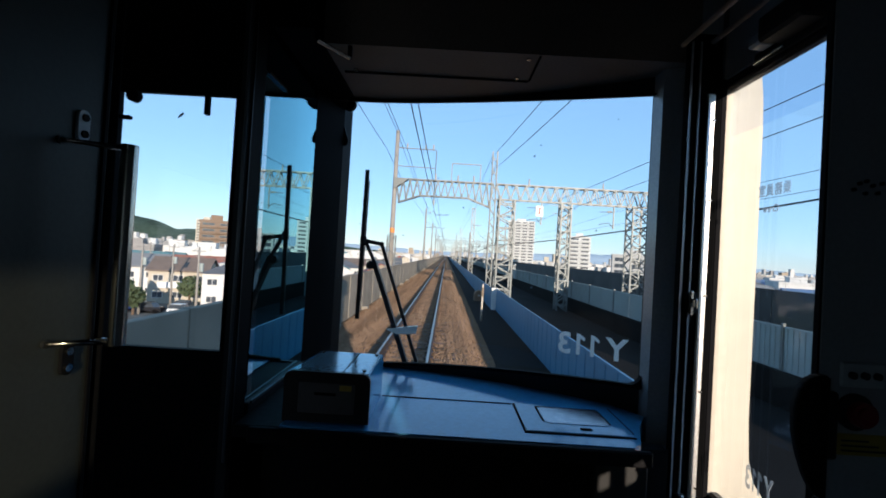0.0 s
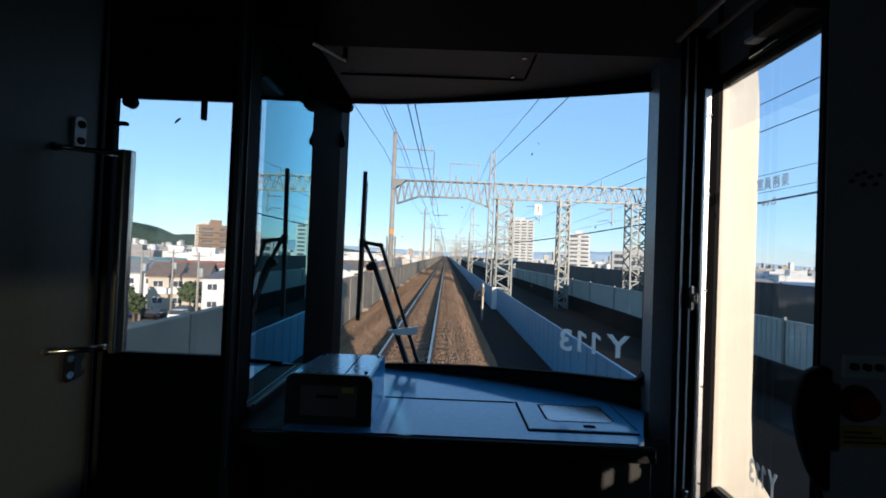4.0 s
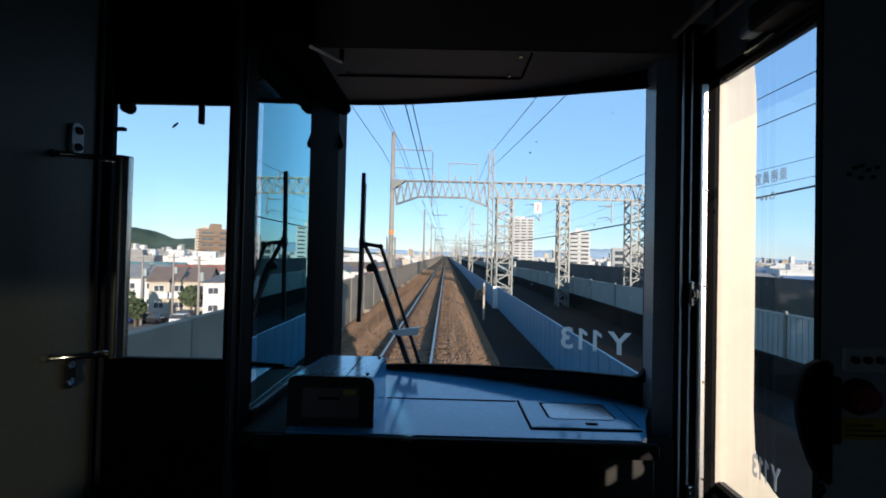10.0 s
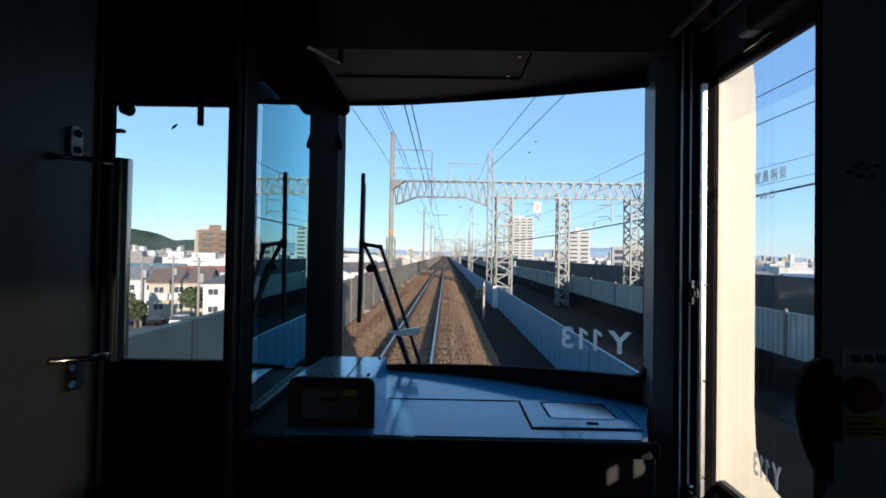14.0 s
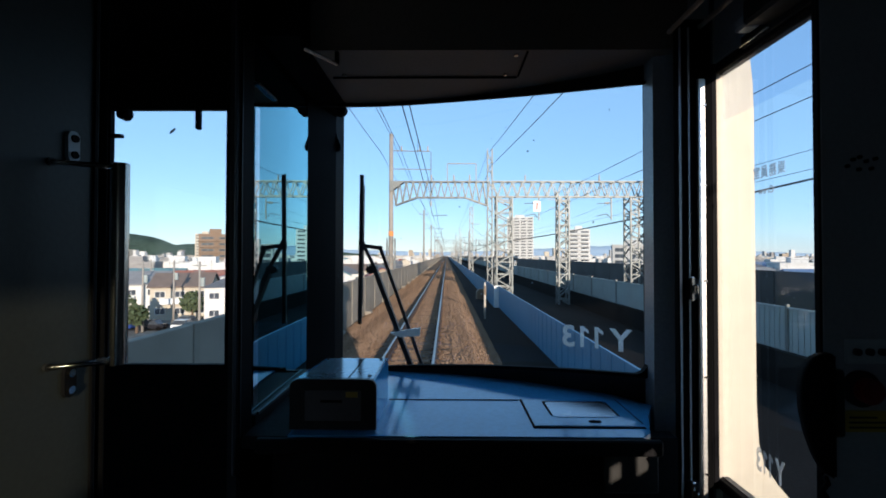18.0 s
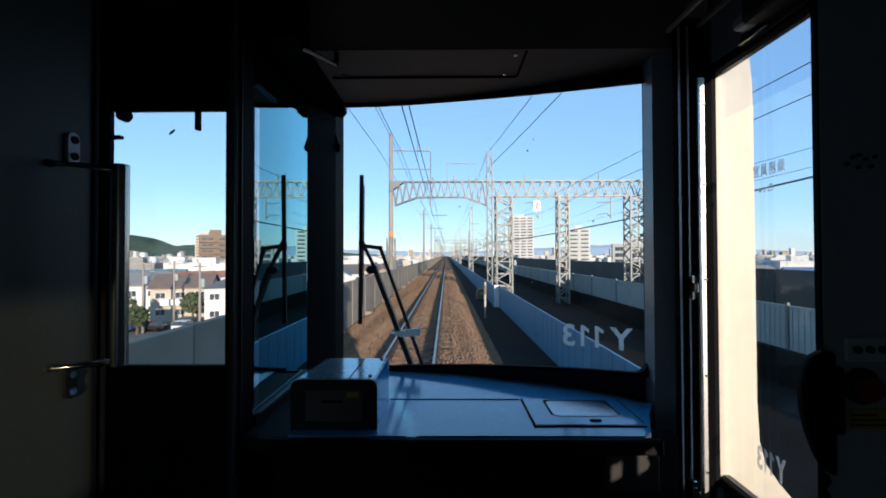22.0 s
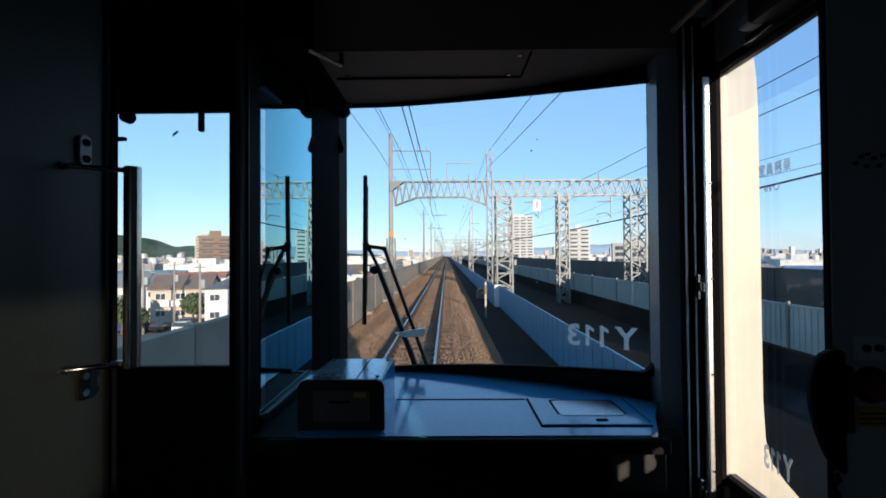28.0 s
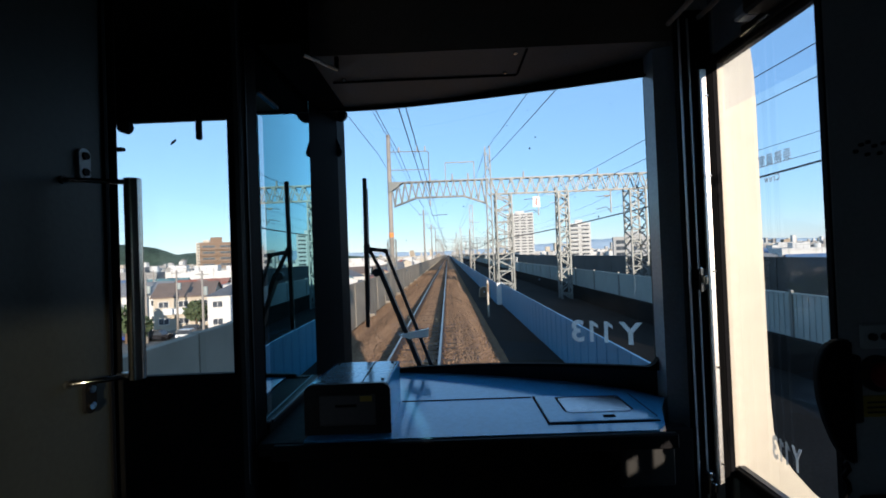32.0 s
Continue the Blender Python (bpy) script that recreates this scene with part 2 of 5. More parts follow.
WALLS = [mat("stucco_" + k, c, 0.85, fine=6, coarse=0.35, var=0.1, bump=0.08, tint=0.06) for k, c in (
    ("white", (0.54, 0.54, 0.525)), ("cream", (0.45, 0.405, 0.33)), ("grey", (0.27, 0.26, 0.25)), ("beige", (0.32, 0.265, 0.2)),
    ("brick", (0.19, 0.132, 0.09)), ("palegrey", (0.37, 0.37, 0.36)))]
ROOFS = [mat("roof_" + k, c, 0.75, fine=9, coarse=0.8, var=0.22, bump=0.35, tint=0.1) for k, c in (
    ("slate", (0.1, 0.105, 0.115)), ("brown", (0.15, 0.11, 0.085)), ("red", (0.27, 0.1, 0.065)), ("blue", (0.09, 0.15, 0.26)), ("pale", (0.4, 0.4, 0.39)), ("teal", (0.1, 0.2, 0.21)), ("grey", (0.2, 0.2, 0.2)))]


# ---------------------------------------------------------------- mesh helpers
def thing(name, label, category, group="", kind="", at=(0, 0, 0)):
    ob = new(name)
    ob.location = at
    ob.empty_display_size = 0.1
    return tagged(ob, label, category, group, kind)


def part(name, bm, material, parent=None, label="", smooth=False):
    me = bpy.data.meshes.new(name)
    bm.normal_update()
    bm.to_mesh(me)
    bm.free()
    for m in (material if isinstance(material, (list, tuple)) else [material]):
        me.materials.append(m)
    if smooth:
        for p in me.polygons:
            p.use_smooth = True
    ob = new(name, me)
    if parent:
        ob.parent = parent
    if label:
        ob["label"] = label
    return ob


def share(name, me, m, parent):
    ob = new(name, me)
    ob.parent = parent
    ob.matrix_basis = m
    return ob


def box(x0, x1, y0, y1, z0, z1, bevel=0.0, bm=None, seg=1, mi=0):
    own = bmesh.new()
    bmesh.ops.create_cube(own, size=1.0, matrix=Matrix.Translation(((x0 + x1) / 2, (y0 + y1) / 2, (z0 + z1) / 2)) @ Matrix.Diagonal((x1 - x0, y1 - y0, z1 - z0, 1)))
    if bevel:
        bmesh.ops.bevel(own, geom=list(own.edges), offset=bevel, segments=seg, affect="EDGES")
    for f in own.faces:
        f.material_index = mi
    if bm is None:
        return own
    merge(own, bm)
    return bm


def merge(own, bm):
    me = bpy.data.meshes.new("tmp")
    own.to_mesh(me)
    own.free()
    bm.from_mesh(me)
    bpy.data.meshes.remove(me)


def bar(p, q, w, h, bm=None, up=(0, 0, 1)):
    """A square bar from p to q."""
    bm = bm or bmesh.new()
    p, q = Vector(p), Vector(q)
    d = (q - p).normalized()
    s = d.cross(Vector(up))
    if s.length < 1e-4:
        s = d.cross(Vector((0, 1, 0)))
    s = s.normalized()
    u = s.cross(d)
    vs = []
    for c in (p, q):
        for a, b in ((-1, -1), (1, -1), (1, 1), (-1, 1)):
            vs.append(bm.verts.new(c + s * (a * w / 2) + u * (b * h / 2)))
    for i in range(4):
        bm.faces.new((vs[i], vs[(i + 1) % 4], vs[4 + (i + 1) % 4], vs[4 + i]))
    bm.faces.new(vs[3::-1])
    bm.faces.new(vs[4:8])
    return bm


def tube(pts, r, n=8, bm=None, taper=None):
    """A round tube through the points; taper: the radius at the far end."""
    bm = bm or bmesh.new()
    pts = [Vector(p) for p in pts]
    rings, s = [], None
    for i, p in enumerate(pts):
        d = (pts[min(i + 1, len(pts) - 1)] - pts[max(i - 1, 0)]).normalized()
        if s is None:
            s = d.cross(Vector((0, 0, 1)))
            if s.length < 1e-3:
                s = d.cross(Vector((0, 1, 0)))
        s = (s - d * s.dot(d)).normalized()
        u = s.cross(d)
        rr = r if taper is None else r + (taper - r) * i / (len(pts) - 1)
        rings.append([bm.verts.new(p + s * (rr * math.cos(2 * math.pi * k / n)) + u * (rr * math.sin(2 * math.pi * k / n))) for k in range(n)])
    for a, b in zip(rings, rings[1:]):
        for k in range(n):
            bm.faces.new((a[k], a[(k + 1) % n], b[(k + 1) % n], b[k]))
    bm.faces.new(rings[0][::-1])
    bm.faces.new(rings[-1])
    return bm


def prism(outline, y0, y1, bm=None):
    """An outline of (x, z) pulled from y0 to y1."""
    bm = bm or bmesh.new()
    a = [bm.verts.new((x, y0, z)) for x, z in outline]
    b = [bm.verts.new((x, y1, z)) for x, z in outline]
    for i in range(len(a)):
        j = (i + 1) % len(a)
        bm.faces.new((a[i], a[j], b[j], b[i]))
    bm.faces.new(a[::-1])
    bm.faces.new(b)
    bmesh.ops.recalc_face_normals(bm, faces=list(bm.faces))
    return bm


def plan(outline, z0, z1, bm=None):
    """An outline of (x, y) pulled from z0 to z1."""
    bm = bm or bmesh.new()
    a = [bm.verts.new((x, y, z0)) for x, y in outline]
    b = [bm.verts.new((x, y, z1)) for x, y in outline]
    for i in range(len(a)):
        j = (i + 1) % len(a)
        bm.faces.new((a[i], a[j], b[j], b[i]))
    bm.faces.new(a[::-1])
    bm.faces.new(b)
    bmesh.ops.recalc_face_normals(bm, faces=list(bm.faces))
    return bm


def disc(center, axis, r, depth, n=20, bevel=0.0):
    bm = bmesh.new()
    bmesh.ops.create_cone(bm, segments=n, radius1=r, radius2=r, depth=depth, cap_ends=True)
    if bevel:
        bmesh.ops.bevel(bm, geom=[e for e in bm.edges if abs(e.verts[0].co.z - e.verts[1].co.z) < 1e-6], offset=bevel, segments=2, affect="EDGES")
    q = Vector((0, 0, 1)).rotation_difference(Vector(axis))
    bmesh.ops.transform(bm, matrix=Matrix.Translation(center) @ q.to_matrix().to_4x4(), verts=bm.verts)
    return bm


def rounded(x0, x1, z0, z1, r, n=6, corners=(1, 1, 1, 1)):
    """A rounded rectangle as (x, z), from the lower left corner anticlockwise."""
    out = []
    for i, (cx, cz, a) in enumerate(((x0, z0, 180), (x1, z0, 270), (x1, z1, 0), (x0, z1, 90))):
        if not corners[i]:
            out.append((cx, cz))
            continue
        ox, oz = cx + (r if i in (0, 3) else -r), cz + (r if i in (0, 1) else -r)
        for k in range(n + 1):
            t = radians(a + 90 * k / n)
            out.append((ox + r * math.cos(t), oz + r * math.sin(t)))
    return out


def front_y(x):
    """The curved front of the cab, seen from above, on the desk's side."""
    return 1.17 - 0.42 * (x - 0.55) ** 2


def curved_sheet(x0, x1, z_low, z_high, off, thick, n=16, bm=None):
    """A sheet that follows the curved front, between two heights that are functions of x."""
    bm = bm or bmesh.new()
    rows = []
    for i in range(n + 1):
        x = x0 + (x1 - x0) * i / n
        y = front_y(x) + off
        rows.append([bm.verts.new((x, y, z_low(x))), bm.verts.new((x, y + thick, z_low(x))), bm.verts.new((x, y + thick, z_high(x))), bm.verts.new((x, y, z_high(x)))])
    for a, b in zip(rows, rows[1:]):
        for k in range(4):
            bm.faces.new((a[k], b[k], b[(k + 1) % 4], a[(k + 1) % 4]))
    bm.faces.new(rows[0])
    bm.faces.new(rows[-1][::-1])
    bmesh.ops.recalc_face_normals(bm, faces=list(bm.faces))
    return bm


def pane_quad(a, b, h):
    """One upright sheet of glass from a to b, h high; it faces the side on which a is left of b."""
    bm = bmesh.new()
    bm.faces.new([bm.verts.new(v) for v in (a, b, (b[0], b[1], b[2] + h), (a[0], a[1], a[2] + h))])
    return bm


def curved_pane(x0, x1, z_low, z_high, off, n=20):
    bm = bmesh.new()
    rows = []
    for i in range(n + 1):
        x = x0 + (x1 - x0) * i / n
        rows.append((bm.verts.new((x, front_y(x) + off, z_low(x))), bm.verts.new((x, front_y(x) + off, z_high(x)))))
    for a, b in zip(rows, rows[1:]):
        bm.faces.new((a[0], b[0], b[1], a[1]))
    return bm


# ================================================================ THE CAB
FLOOR, CEIL = 1.10, 3.05
XL, XR = -1.36, 1.41
WS0, WS1 = 0.535, 1.304                 # the desk-side windscreen
WSL = 0.479                             # where its glass meets the partition post
WS_TOP = lambda x: 2.733 - 0.035 * max(0.0, (x - 0.75) / 0.55) ** 2
WS_BOT = lambda x: 1.968 + 0.055 * max(0.0, (x - 0.55) / 0.75)

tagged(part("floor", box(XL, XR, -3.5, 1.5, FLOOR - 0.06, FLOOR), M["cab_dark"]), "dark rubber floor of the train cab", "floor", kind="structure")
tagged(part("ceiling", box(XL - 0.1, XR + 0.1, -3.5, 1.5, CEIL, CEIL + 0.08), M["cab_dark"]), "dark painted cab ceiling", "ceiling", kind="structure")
# out of view; kept pale to throw light back into the cab
tagged(part("wall_rear", box(XL, XR, -3.56, -3.5, FLOOR, CEIL), M["saloon"]), "unseen pale end wall added to bounce light", "wall", kind="structure")
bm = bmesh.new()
# unseen opening added so that skylight reaches the cab
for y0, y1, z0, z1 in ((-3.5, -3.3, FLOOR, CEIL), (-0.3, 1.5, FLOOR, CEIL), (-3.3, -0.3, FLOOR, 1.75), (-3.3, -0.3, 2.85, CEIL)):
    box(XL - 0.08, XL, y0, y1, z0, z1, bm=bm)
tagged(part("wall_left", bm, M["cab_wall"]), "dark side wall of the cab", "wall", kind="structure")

# front wall, gangway part with the end door's window
GY = 1.365
GX0, GX1, GZ0, GZ1 = -0.294, 0.112, 1.927, 2.797
bm = bmesh.new()
box(XL, GX0, GY, GY + 0.012, FLOOR, CEIL, bm=bm)
box(GX1, 0.475, GY, GY + 0.012, FLOOR, CEIL, bm=bm)
box(GX0, GX1, GY, GY + 0.012, FLOOR, GZ0, bm=bm)
box(GX0, GX1, GY, GY + 0.012, GZ1, CEIL, bm=bm)
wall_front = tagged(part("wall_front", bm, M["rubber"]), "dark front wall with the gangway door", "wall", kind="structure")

# front wall, desk side: curved, with the large windscreen
bm = bmesh.new()
curved_sheet(WSL, 1.36, lambda x: FLOOR, WS_BOT, 0, 0.012, bm=bm)
curved_sheet(WSL, 1.36, WS_TOP, lambda x: CEIL, 0, 0.012, bm=bm)
curved_sheet(WS1, 1.36, WS_BOT, WS_TOP, 0, 0.012, n=4, bm=bm)
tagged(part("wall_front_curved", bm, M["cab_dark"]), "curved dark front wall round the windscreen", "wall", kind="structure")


def windscreen():
    w = thing("window_1", "large curved cab windscreen with dark rubber seal", "windscreen", kind="structure")
    p = part("pane", curved_pane(WS0, WS1, WS_BOT, WS_TOP, 0.014), M["glass"], w)
    p.visible_shadow = False
    p = part("pane_edge", curved_pane(WSL, WS0, WS_BOT, WS_TOP, 0.014, 4), M["glass_edge"], w)
    p.visible_shadow = False
    bm = bmesh.new()
    curved_sheet(WS0, WS1, WS_BOT, lambda x: WS_BOT(x) + 0.008, -0.010, 0.012, bm=bm)
    curved_sheet(WS0, WS1, lambda x: WS_TOP(x) - 0.004, WS_TOP, -0.010, 0.012, bm=bm)
    part("seal", bm, M["rubber"], w)
    bm = bmesh.new()
    for cx, s in ((WS1, -1),):
        o = [(cx, WS_BOT(cx)), (cx + s * 0.03, WS_BOT(cx) + 0.010)]
        for k in range(7):
            t = radians(90 * k / 6)
            o.append((cx + s * (0.03 - 0.03 * math.sin(t)), WS_BOT(cx) + 0.010 + 0.03 - 0.03 * math.cos(t)))
        prism(o, front_y(cx) - 0.010, front_y(cx) + 0.004, bm)
    part("corner_seal", bm, M["rubber"], w)
    return w


windscreen()

g = thing("window_2", "tall narrow gangway door window in dark frame", "window", kind="structure")
p = part("pane", pane_quad((GX0, GY + 0.015, GZ0), (GX1, GY + 0.015, GZ0), GZ1 - GZ0), M["glass"], g)
p.visible_shadow = False
bm = bmesh.new()
for x0, x1, z0, z1 in ((GX0, GX0 + 0.006, GZ0, GZ1), (GX1 - 0.006, GX1, GZ0, GZ1), (GX0 + 0.006, GX1 - 0.006, GZ0, GZ0 + 0.006), (GX0 + 0.006, GX1 - 0.006, GZ1 - 0.006, GZ1)):
    box(x0, x1, GY - 0.008, GY + 0.010, z0, z1, bm=bm)
part("window_frame", bm, M["rubber"], g)
part("latch_pin", box(0.005, 0.021, GY - 0.02, GY - 0.002, GZ1 - 0.075, GZ1 + 0.01, 0.003), M["rubber"], g)
part("side_pin", box(GX0, GX0 + 0.05, GY - 0.02, GY - 0.002, 2.694, 2.706, 0.002), M["rubber"], g)
d = disc((-0.222, 1.335, 2.768), (0, 1, 0), 0.021, 0.03, bevel=0.004)
tagged(part("sunshade_knob", d, M["rubber"]), "round black sunshade knob on the window header", "knob", "sunshade knobs")

# right corner pillar and side wall with the crew door's window
SX = 1.41                                # inner face of the side wall
SW_Y, SW_Z0, SW_Z1 = 0.845, 1.852, 2.672
bm = bmesh.new()
ya = -3.5
# all but the last are unseen openings, placed to aim sun and skylight
for y0, y1, z0, z1 in ((-3.30, -2.95, 1.75, 2.60), (-2.90, -2.70, 2.59, 2.82), (-1.36, -1.245, 2.330, 2.396), (-0.155, -0.056, 2.038, 2.072), (0.0025, 0.107, 2.024, 2.076), (0.60, SW_Y, SW_Z0, SW_Z1)):
    box(SX, SX + 0.012, ya, y0, FLOOR, CEIL, bm=bm)
    box(SX, SX + 0.012, y0, y1, FLOOR, z0, bm=bm)
    box(SX, SX + 0.012, y0, y1, z1, CEIL, bm=bm)
    ya = y1
box(SX, SX + 0.012, SW_Y, 0.94, FLOOR, CEIL, bm=bm)
box(SX + 0.06, SX + 0.07, SW_Y, 0.94, FLOOR, CEIL, bm=bm)
box(SX + 0.06, SX + 0.07, 0.18, SW_Y, FLOOR, 1.64, bm=bm)
box(SX + 0.06, SX + 0.07, 0.18, SW_Y, 2.96, CEIL, bm=bm)
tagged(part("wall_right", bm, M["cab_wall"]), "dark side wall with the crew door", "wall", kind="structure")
tagged(part("trim", plan([(1.302, 0.935), (1.36, 0.925), (1.405, 0.905), (1.405, 0.86), (1.345, 0.878), (1.302, 0.893)], FLOOR, CEIL), M["cab_pillar"]), "dark grey corner pillar panel", "pillar", kind="structure")


def crew_window():
    w = thing("window_3", "side crew door window with cream sunlit reveal", "window", kind="structure")
    out = [(1.400, 1.66), (1.66, 1.66), (1.62, 1.74), (1.56, 1.79), (1.522, 1.835), (1.495, 1.875), (1.484, 1.92), (1.480, 2.00), (1.480, 2.60), (1.478, 2.66), (1.470, 2.74), (1.400, 2.80)]
    part("window_reveal", prism(out, 0.836, 0.841), M["reveal"], w, "cream painted reveal lit by the sun")
    p = part("pane", pane_quad((1.412, 0.833, SW_Z0), (1.412, 0.531, SW_Z0), SW_Z1 - SW_Z0), M["glass"], w)
    p.visible_shadow = False
    p = part("tint_band", pane_quad((1.4145, 0.833, 2.575), (1.4145, 0.531, 2.575), SW_Z1 - 2.575), M["glass_band"], w, "faintly tinted top band of the glass")
    p.visible_shadow = False
    bm = bmesh.new()
    box(1.384, 1.398, 0.824, 0.834, SW_Z0 - 0.02, SW_Z1 + 0.02, 0.003, bm)
    box(1.395, 1.409, 0.53, 0.832, SW_Z0 - 0.02, SW_Z0, 0.003, bm)
    box(1.395, 1.409, 0.53, 0.832, SW_Z1, SW_Z1 + 0.02, 0.003, bm)
    part("window_frame", bm, M["rubber"], w)
    return w


crew_window()
# panes of the unseen light openings
for name, a, b, z0, h in (("window_4", (1.418, -2.95), (1.418, -3.30), 1.75, 0.85), ("window_5", (1.418, -2.70), (1.418, -2.90), 2.59, 0.23), ("window_7", (1.418, -1.245), (1.418, -1.36), 2.330, 0.066), ("window_8", (1.418, -0.056), (1.418, -0.155), 2.038, 0.034), ("window_9", (1.418, 0.107), (1.418, 0.0025), 2.024, 0.052), ("window_6", (-1.40, -3.3), (-1.40, -0.3), 1.75, 1.10)):
    w = thing(name, "unseen glazed opening added to let light in", "window", kind="structure")
    p = part("pane", pane_quad((a[0], a[1], z0), (b[0], b[1], z0), h), M["glass_beam_dim" if name == "window_5" else "glass"], w)
    p.visible_shadow = name == "window_5"
strip = thing("door_strip", "bright polished metal strip along the crew door", "metal strip")
part("strip", box(1.3505, 1.3665, 0.812, 0.818, 1.80, 2.655, 0.002), M["alu"], strip)
for z in (1.87, 2.06, 2.25, 2.44, 2.60):
    part("screw", disc((1.3625, 0.810, z), (0, -1, 0), 0.0024, 0.004, 10), M["chrome"], strip)
for x in (1.3165, 1.3335):
    part("bead", box(x, x + 0.003, 0.8155, 0.8185, 1.62, 2.76), M["cab_pillar"], strip)
# darkness is put into the colour; the width keeps sun off the pillar
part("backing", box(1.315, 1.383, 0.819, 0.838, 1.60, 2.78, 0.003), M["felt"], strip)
for z in (2.235, 1.835):
    lt = thing("door_latch", "small chrome latch beside the crew door", "latch", "crew door latches")
    part("plate", box(1.328, 1.336, 0.800, 0.806, z - 0.024, z + 0.024, 0.002), M["chrome"], lt)
    part("lever", box(1.331, 1.337, 0.788, 0.800, z - 0.009, z + 0.009, 0.002), M["chrome"], lt)
    part("mount", box(1.327, 1.345, 0.806, 0.838, z - 0.02, z + 0.02), M["cab_dark"], lt)

# cabinet at the crew door
cabt = thing("equipment_cabinet", "dark equipment cabinet with switches beside the crew door", "cabinet")
part("front_panel", box(1.307, 1.409, 0.500, 0.506, FLOOR, CEIL - 0.002, 0.002), M["cab_bulkhead"], cabt)
part("side_return", box(1.385, 1.409, 0.506, 0.531, FLOOR, CEIL - 0.002), M["cab_dark"], cabt)
part("edge_trim", box(1.304, 1.307, 0.500, 0.507, FLOOR, CEIL - 0.002), M["rubber"], cabt)
part("lower_shelf", box(1.32, 1.409, 0.44, 0.50, 1.98, 1.995, 0.003), M["cab_dark"], cabt)
for x, z in ((1.338, 2.41), (1.345, 2.418), (1.353, 2.421), (1.361, 2.416), (1.367, 2.407), (1.352, 2.406), (1.372, 2.419)):
    part("screw_hole", disc((x, 0.4985, z), (0, -1, 0), 0.0024, 0.003, 10), M["rubber"], cabt)
sp = thing("switch_plate", "pale switch plate with three push buttons", "switch")
part("plate", box(1.330, 1.384, 0.495, 0.4995, 2.170, 2.200, 0.002), M["pale_plate"], sp)
for x in (1.342, 1.357, 1.372):
    part("button", disc((x, 0.4935, 2.185), (0, -1, 0), 0.0045, 0.004, 14), M["cab_dark"], sp)
rb = thing("emergency_button", "red mushroom emergency button in dark surround", "button")
part("surround", disc((1.350, 0.4975, 2.140), (0, -1, 0), 0.022, 0.004, 24), M["cab_dark"], rb)
part("cap", disc((1.350, 0.488, 2.140), (0, -1, 0), 0.015, 0.016, 24, 0.004), M["red"], rb)
yl = thing("warning_label", "yellow warning label under the red button", "label")
part("sheet", box(1.326, 1.400, 0.4975, 0.4995, 2.088, 2.113), M["yellow"], yl)
for k in range(3):
    part("writing_bar", box(1.335, 1.392 - 0.012 * k, 0.4965, 0.4975, 2.0925 + 0.006 * k, 2.0945 + 0.006 * k), M["cab_dark"], yl)
hs = thing("telephone_handset", "black telephone handset hanging by the crew door", "handset")
bm = prism([(1.304, 2.186), (1.286, 2.183), (1.274, 2.170), (1.268, 2.148), (1.269, 2.118), (1.275, 2.090), (1.285, 2.062), (1.297, 2.042), (1.304, 2.040)], 0.478, 0.496)
bmesh.ops.bevel(bm, geom=list(bm.edges), offset=0.003, segments=2, affect="EDGES")
part("handle", bm, M["rubber"], hs, smooth=True)
part("cord", tube([(1.296 + 0.004 * math.sin(2.2 * k), 0.487, 2.040 - 0.008 * k) for k in range(20)], 0.003, 6), M["rubber"], hs, smooth=True)
part("cradle", box(1.300, 1.322, 0.486, 0.4995, 2.085, 2.165, 0.003), M["cab_dark"], hs)
rng0 = random.Random(11)
# door closer above the crew door
dc = thing("door_closer", "dark door closer with a steel arm under the header", "door closer")
part("body", box(1.350, 1.397, 0.600, 0.690, 2.690, 2.735, 0.005), M["cab_dark"], dc)
part("cover", box(1.356, 1.386, 0.6905, 0.719, 2.693, 2.715, 0.004), M["pale_plate"], dc, "pale plastic end cover")
part("arm", box(1.383, 1.389, 0.676, 0.743, 2.681, 2.685, 0.001), M["chrome"], dc)
part("arm", box(1.383, 1.389, 0.706, 0.737, 2.6945, 2.6985, 0.001), M["chrome"], dc)
part("mount", box(1.3895, 1.3975, 0.60, 0.745, 2.679, 2.700), M["cab_dark"], dc)
tagged(part("trim", box(1.398, 1.4095, 0.532, 0.834, 2.6935, 2.86, 0.002), M["cab_pillar"]), "grey panel over the crew door window", "panel", kind="structure")
for x, z in ((1.288, 2.742), (1.348, 2.752)):
    cr = thing("ceiling_rail", "slim grey rail under the cab ceiling", "rail", "ceiling rails")
    part("rod", tube([(x, 0.44, z), (x, 0.80, z)], 0.005, 10), M["cab_header"], cr, smooth=True)
    part("hanger", box(x - 0.005, x + 0.005, 0.46, 0.47, z, CEIL), M["cab_dark"], cr)

# header box over the windscreen
hd = thing("header_box", "brownish laminate header box over the windscreen", "header box")
bm = bmesh.new()
curve = [(WS0 + (1.36 - WS0) * i / 14, front_y(WS0 + (1.36 - WS0) * i / 14) - 0.002) for i in range(15)]
plan([(0.556, 0.86), (1.36, 0.86)] + curve[::-1][:-1] + [(0.556, 1.165)], 2.738, CEIL - 0.002, bm)
part("shell", bm, M["cab_header"], hd)
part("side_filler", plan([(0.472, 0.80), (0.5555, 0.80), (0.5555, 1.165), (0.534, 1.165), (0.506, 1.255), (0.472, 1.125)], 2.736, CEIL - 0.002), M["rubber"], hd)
part("lid_seam", box(0.57, 1.02, 0.988, 0.993, 2.7345, 2.7385), M["rubber"], hd)
part("lid_seam", box(1.02, 1.024, 0.865, 0.985, 2.7345, 2.7385), M["rubber"], hd)
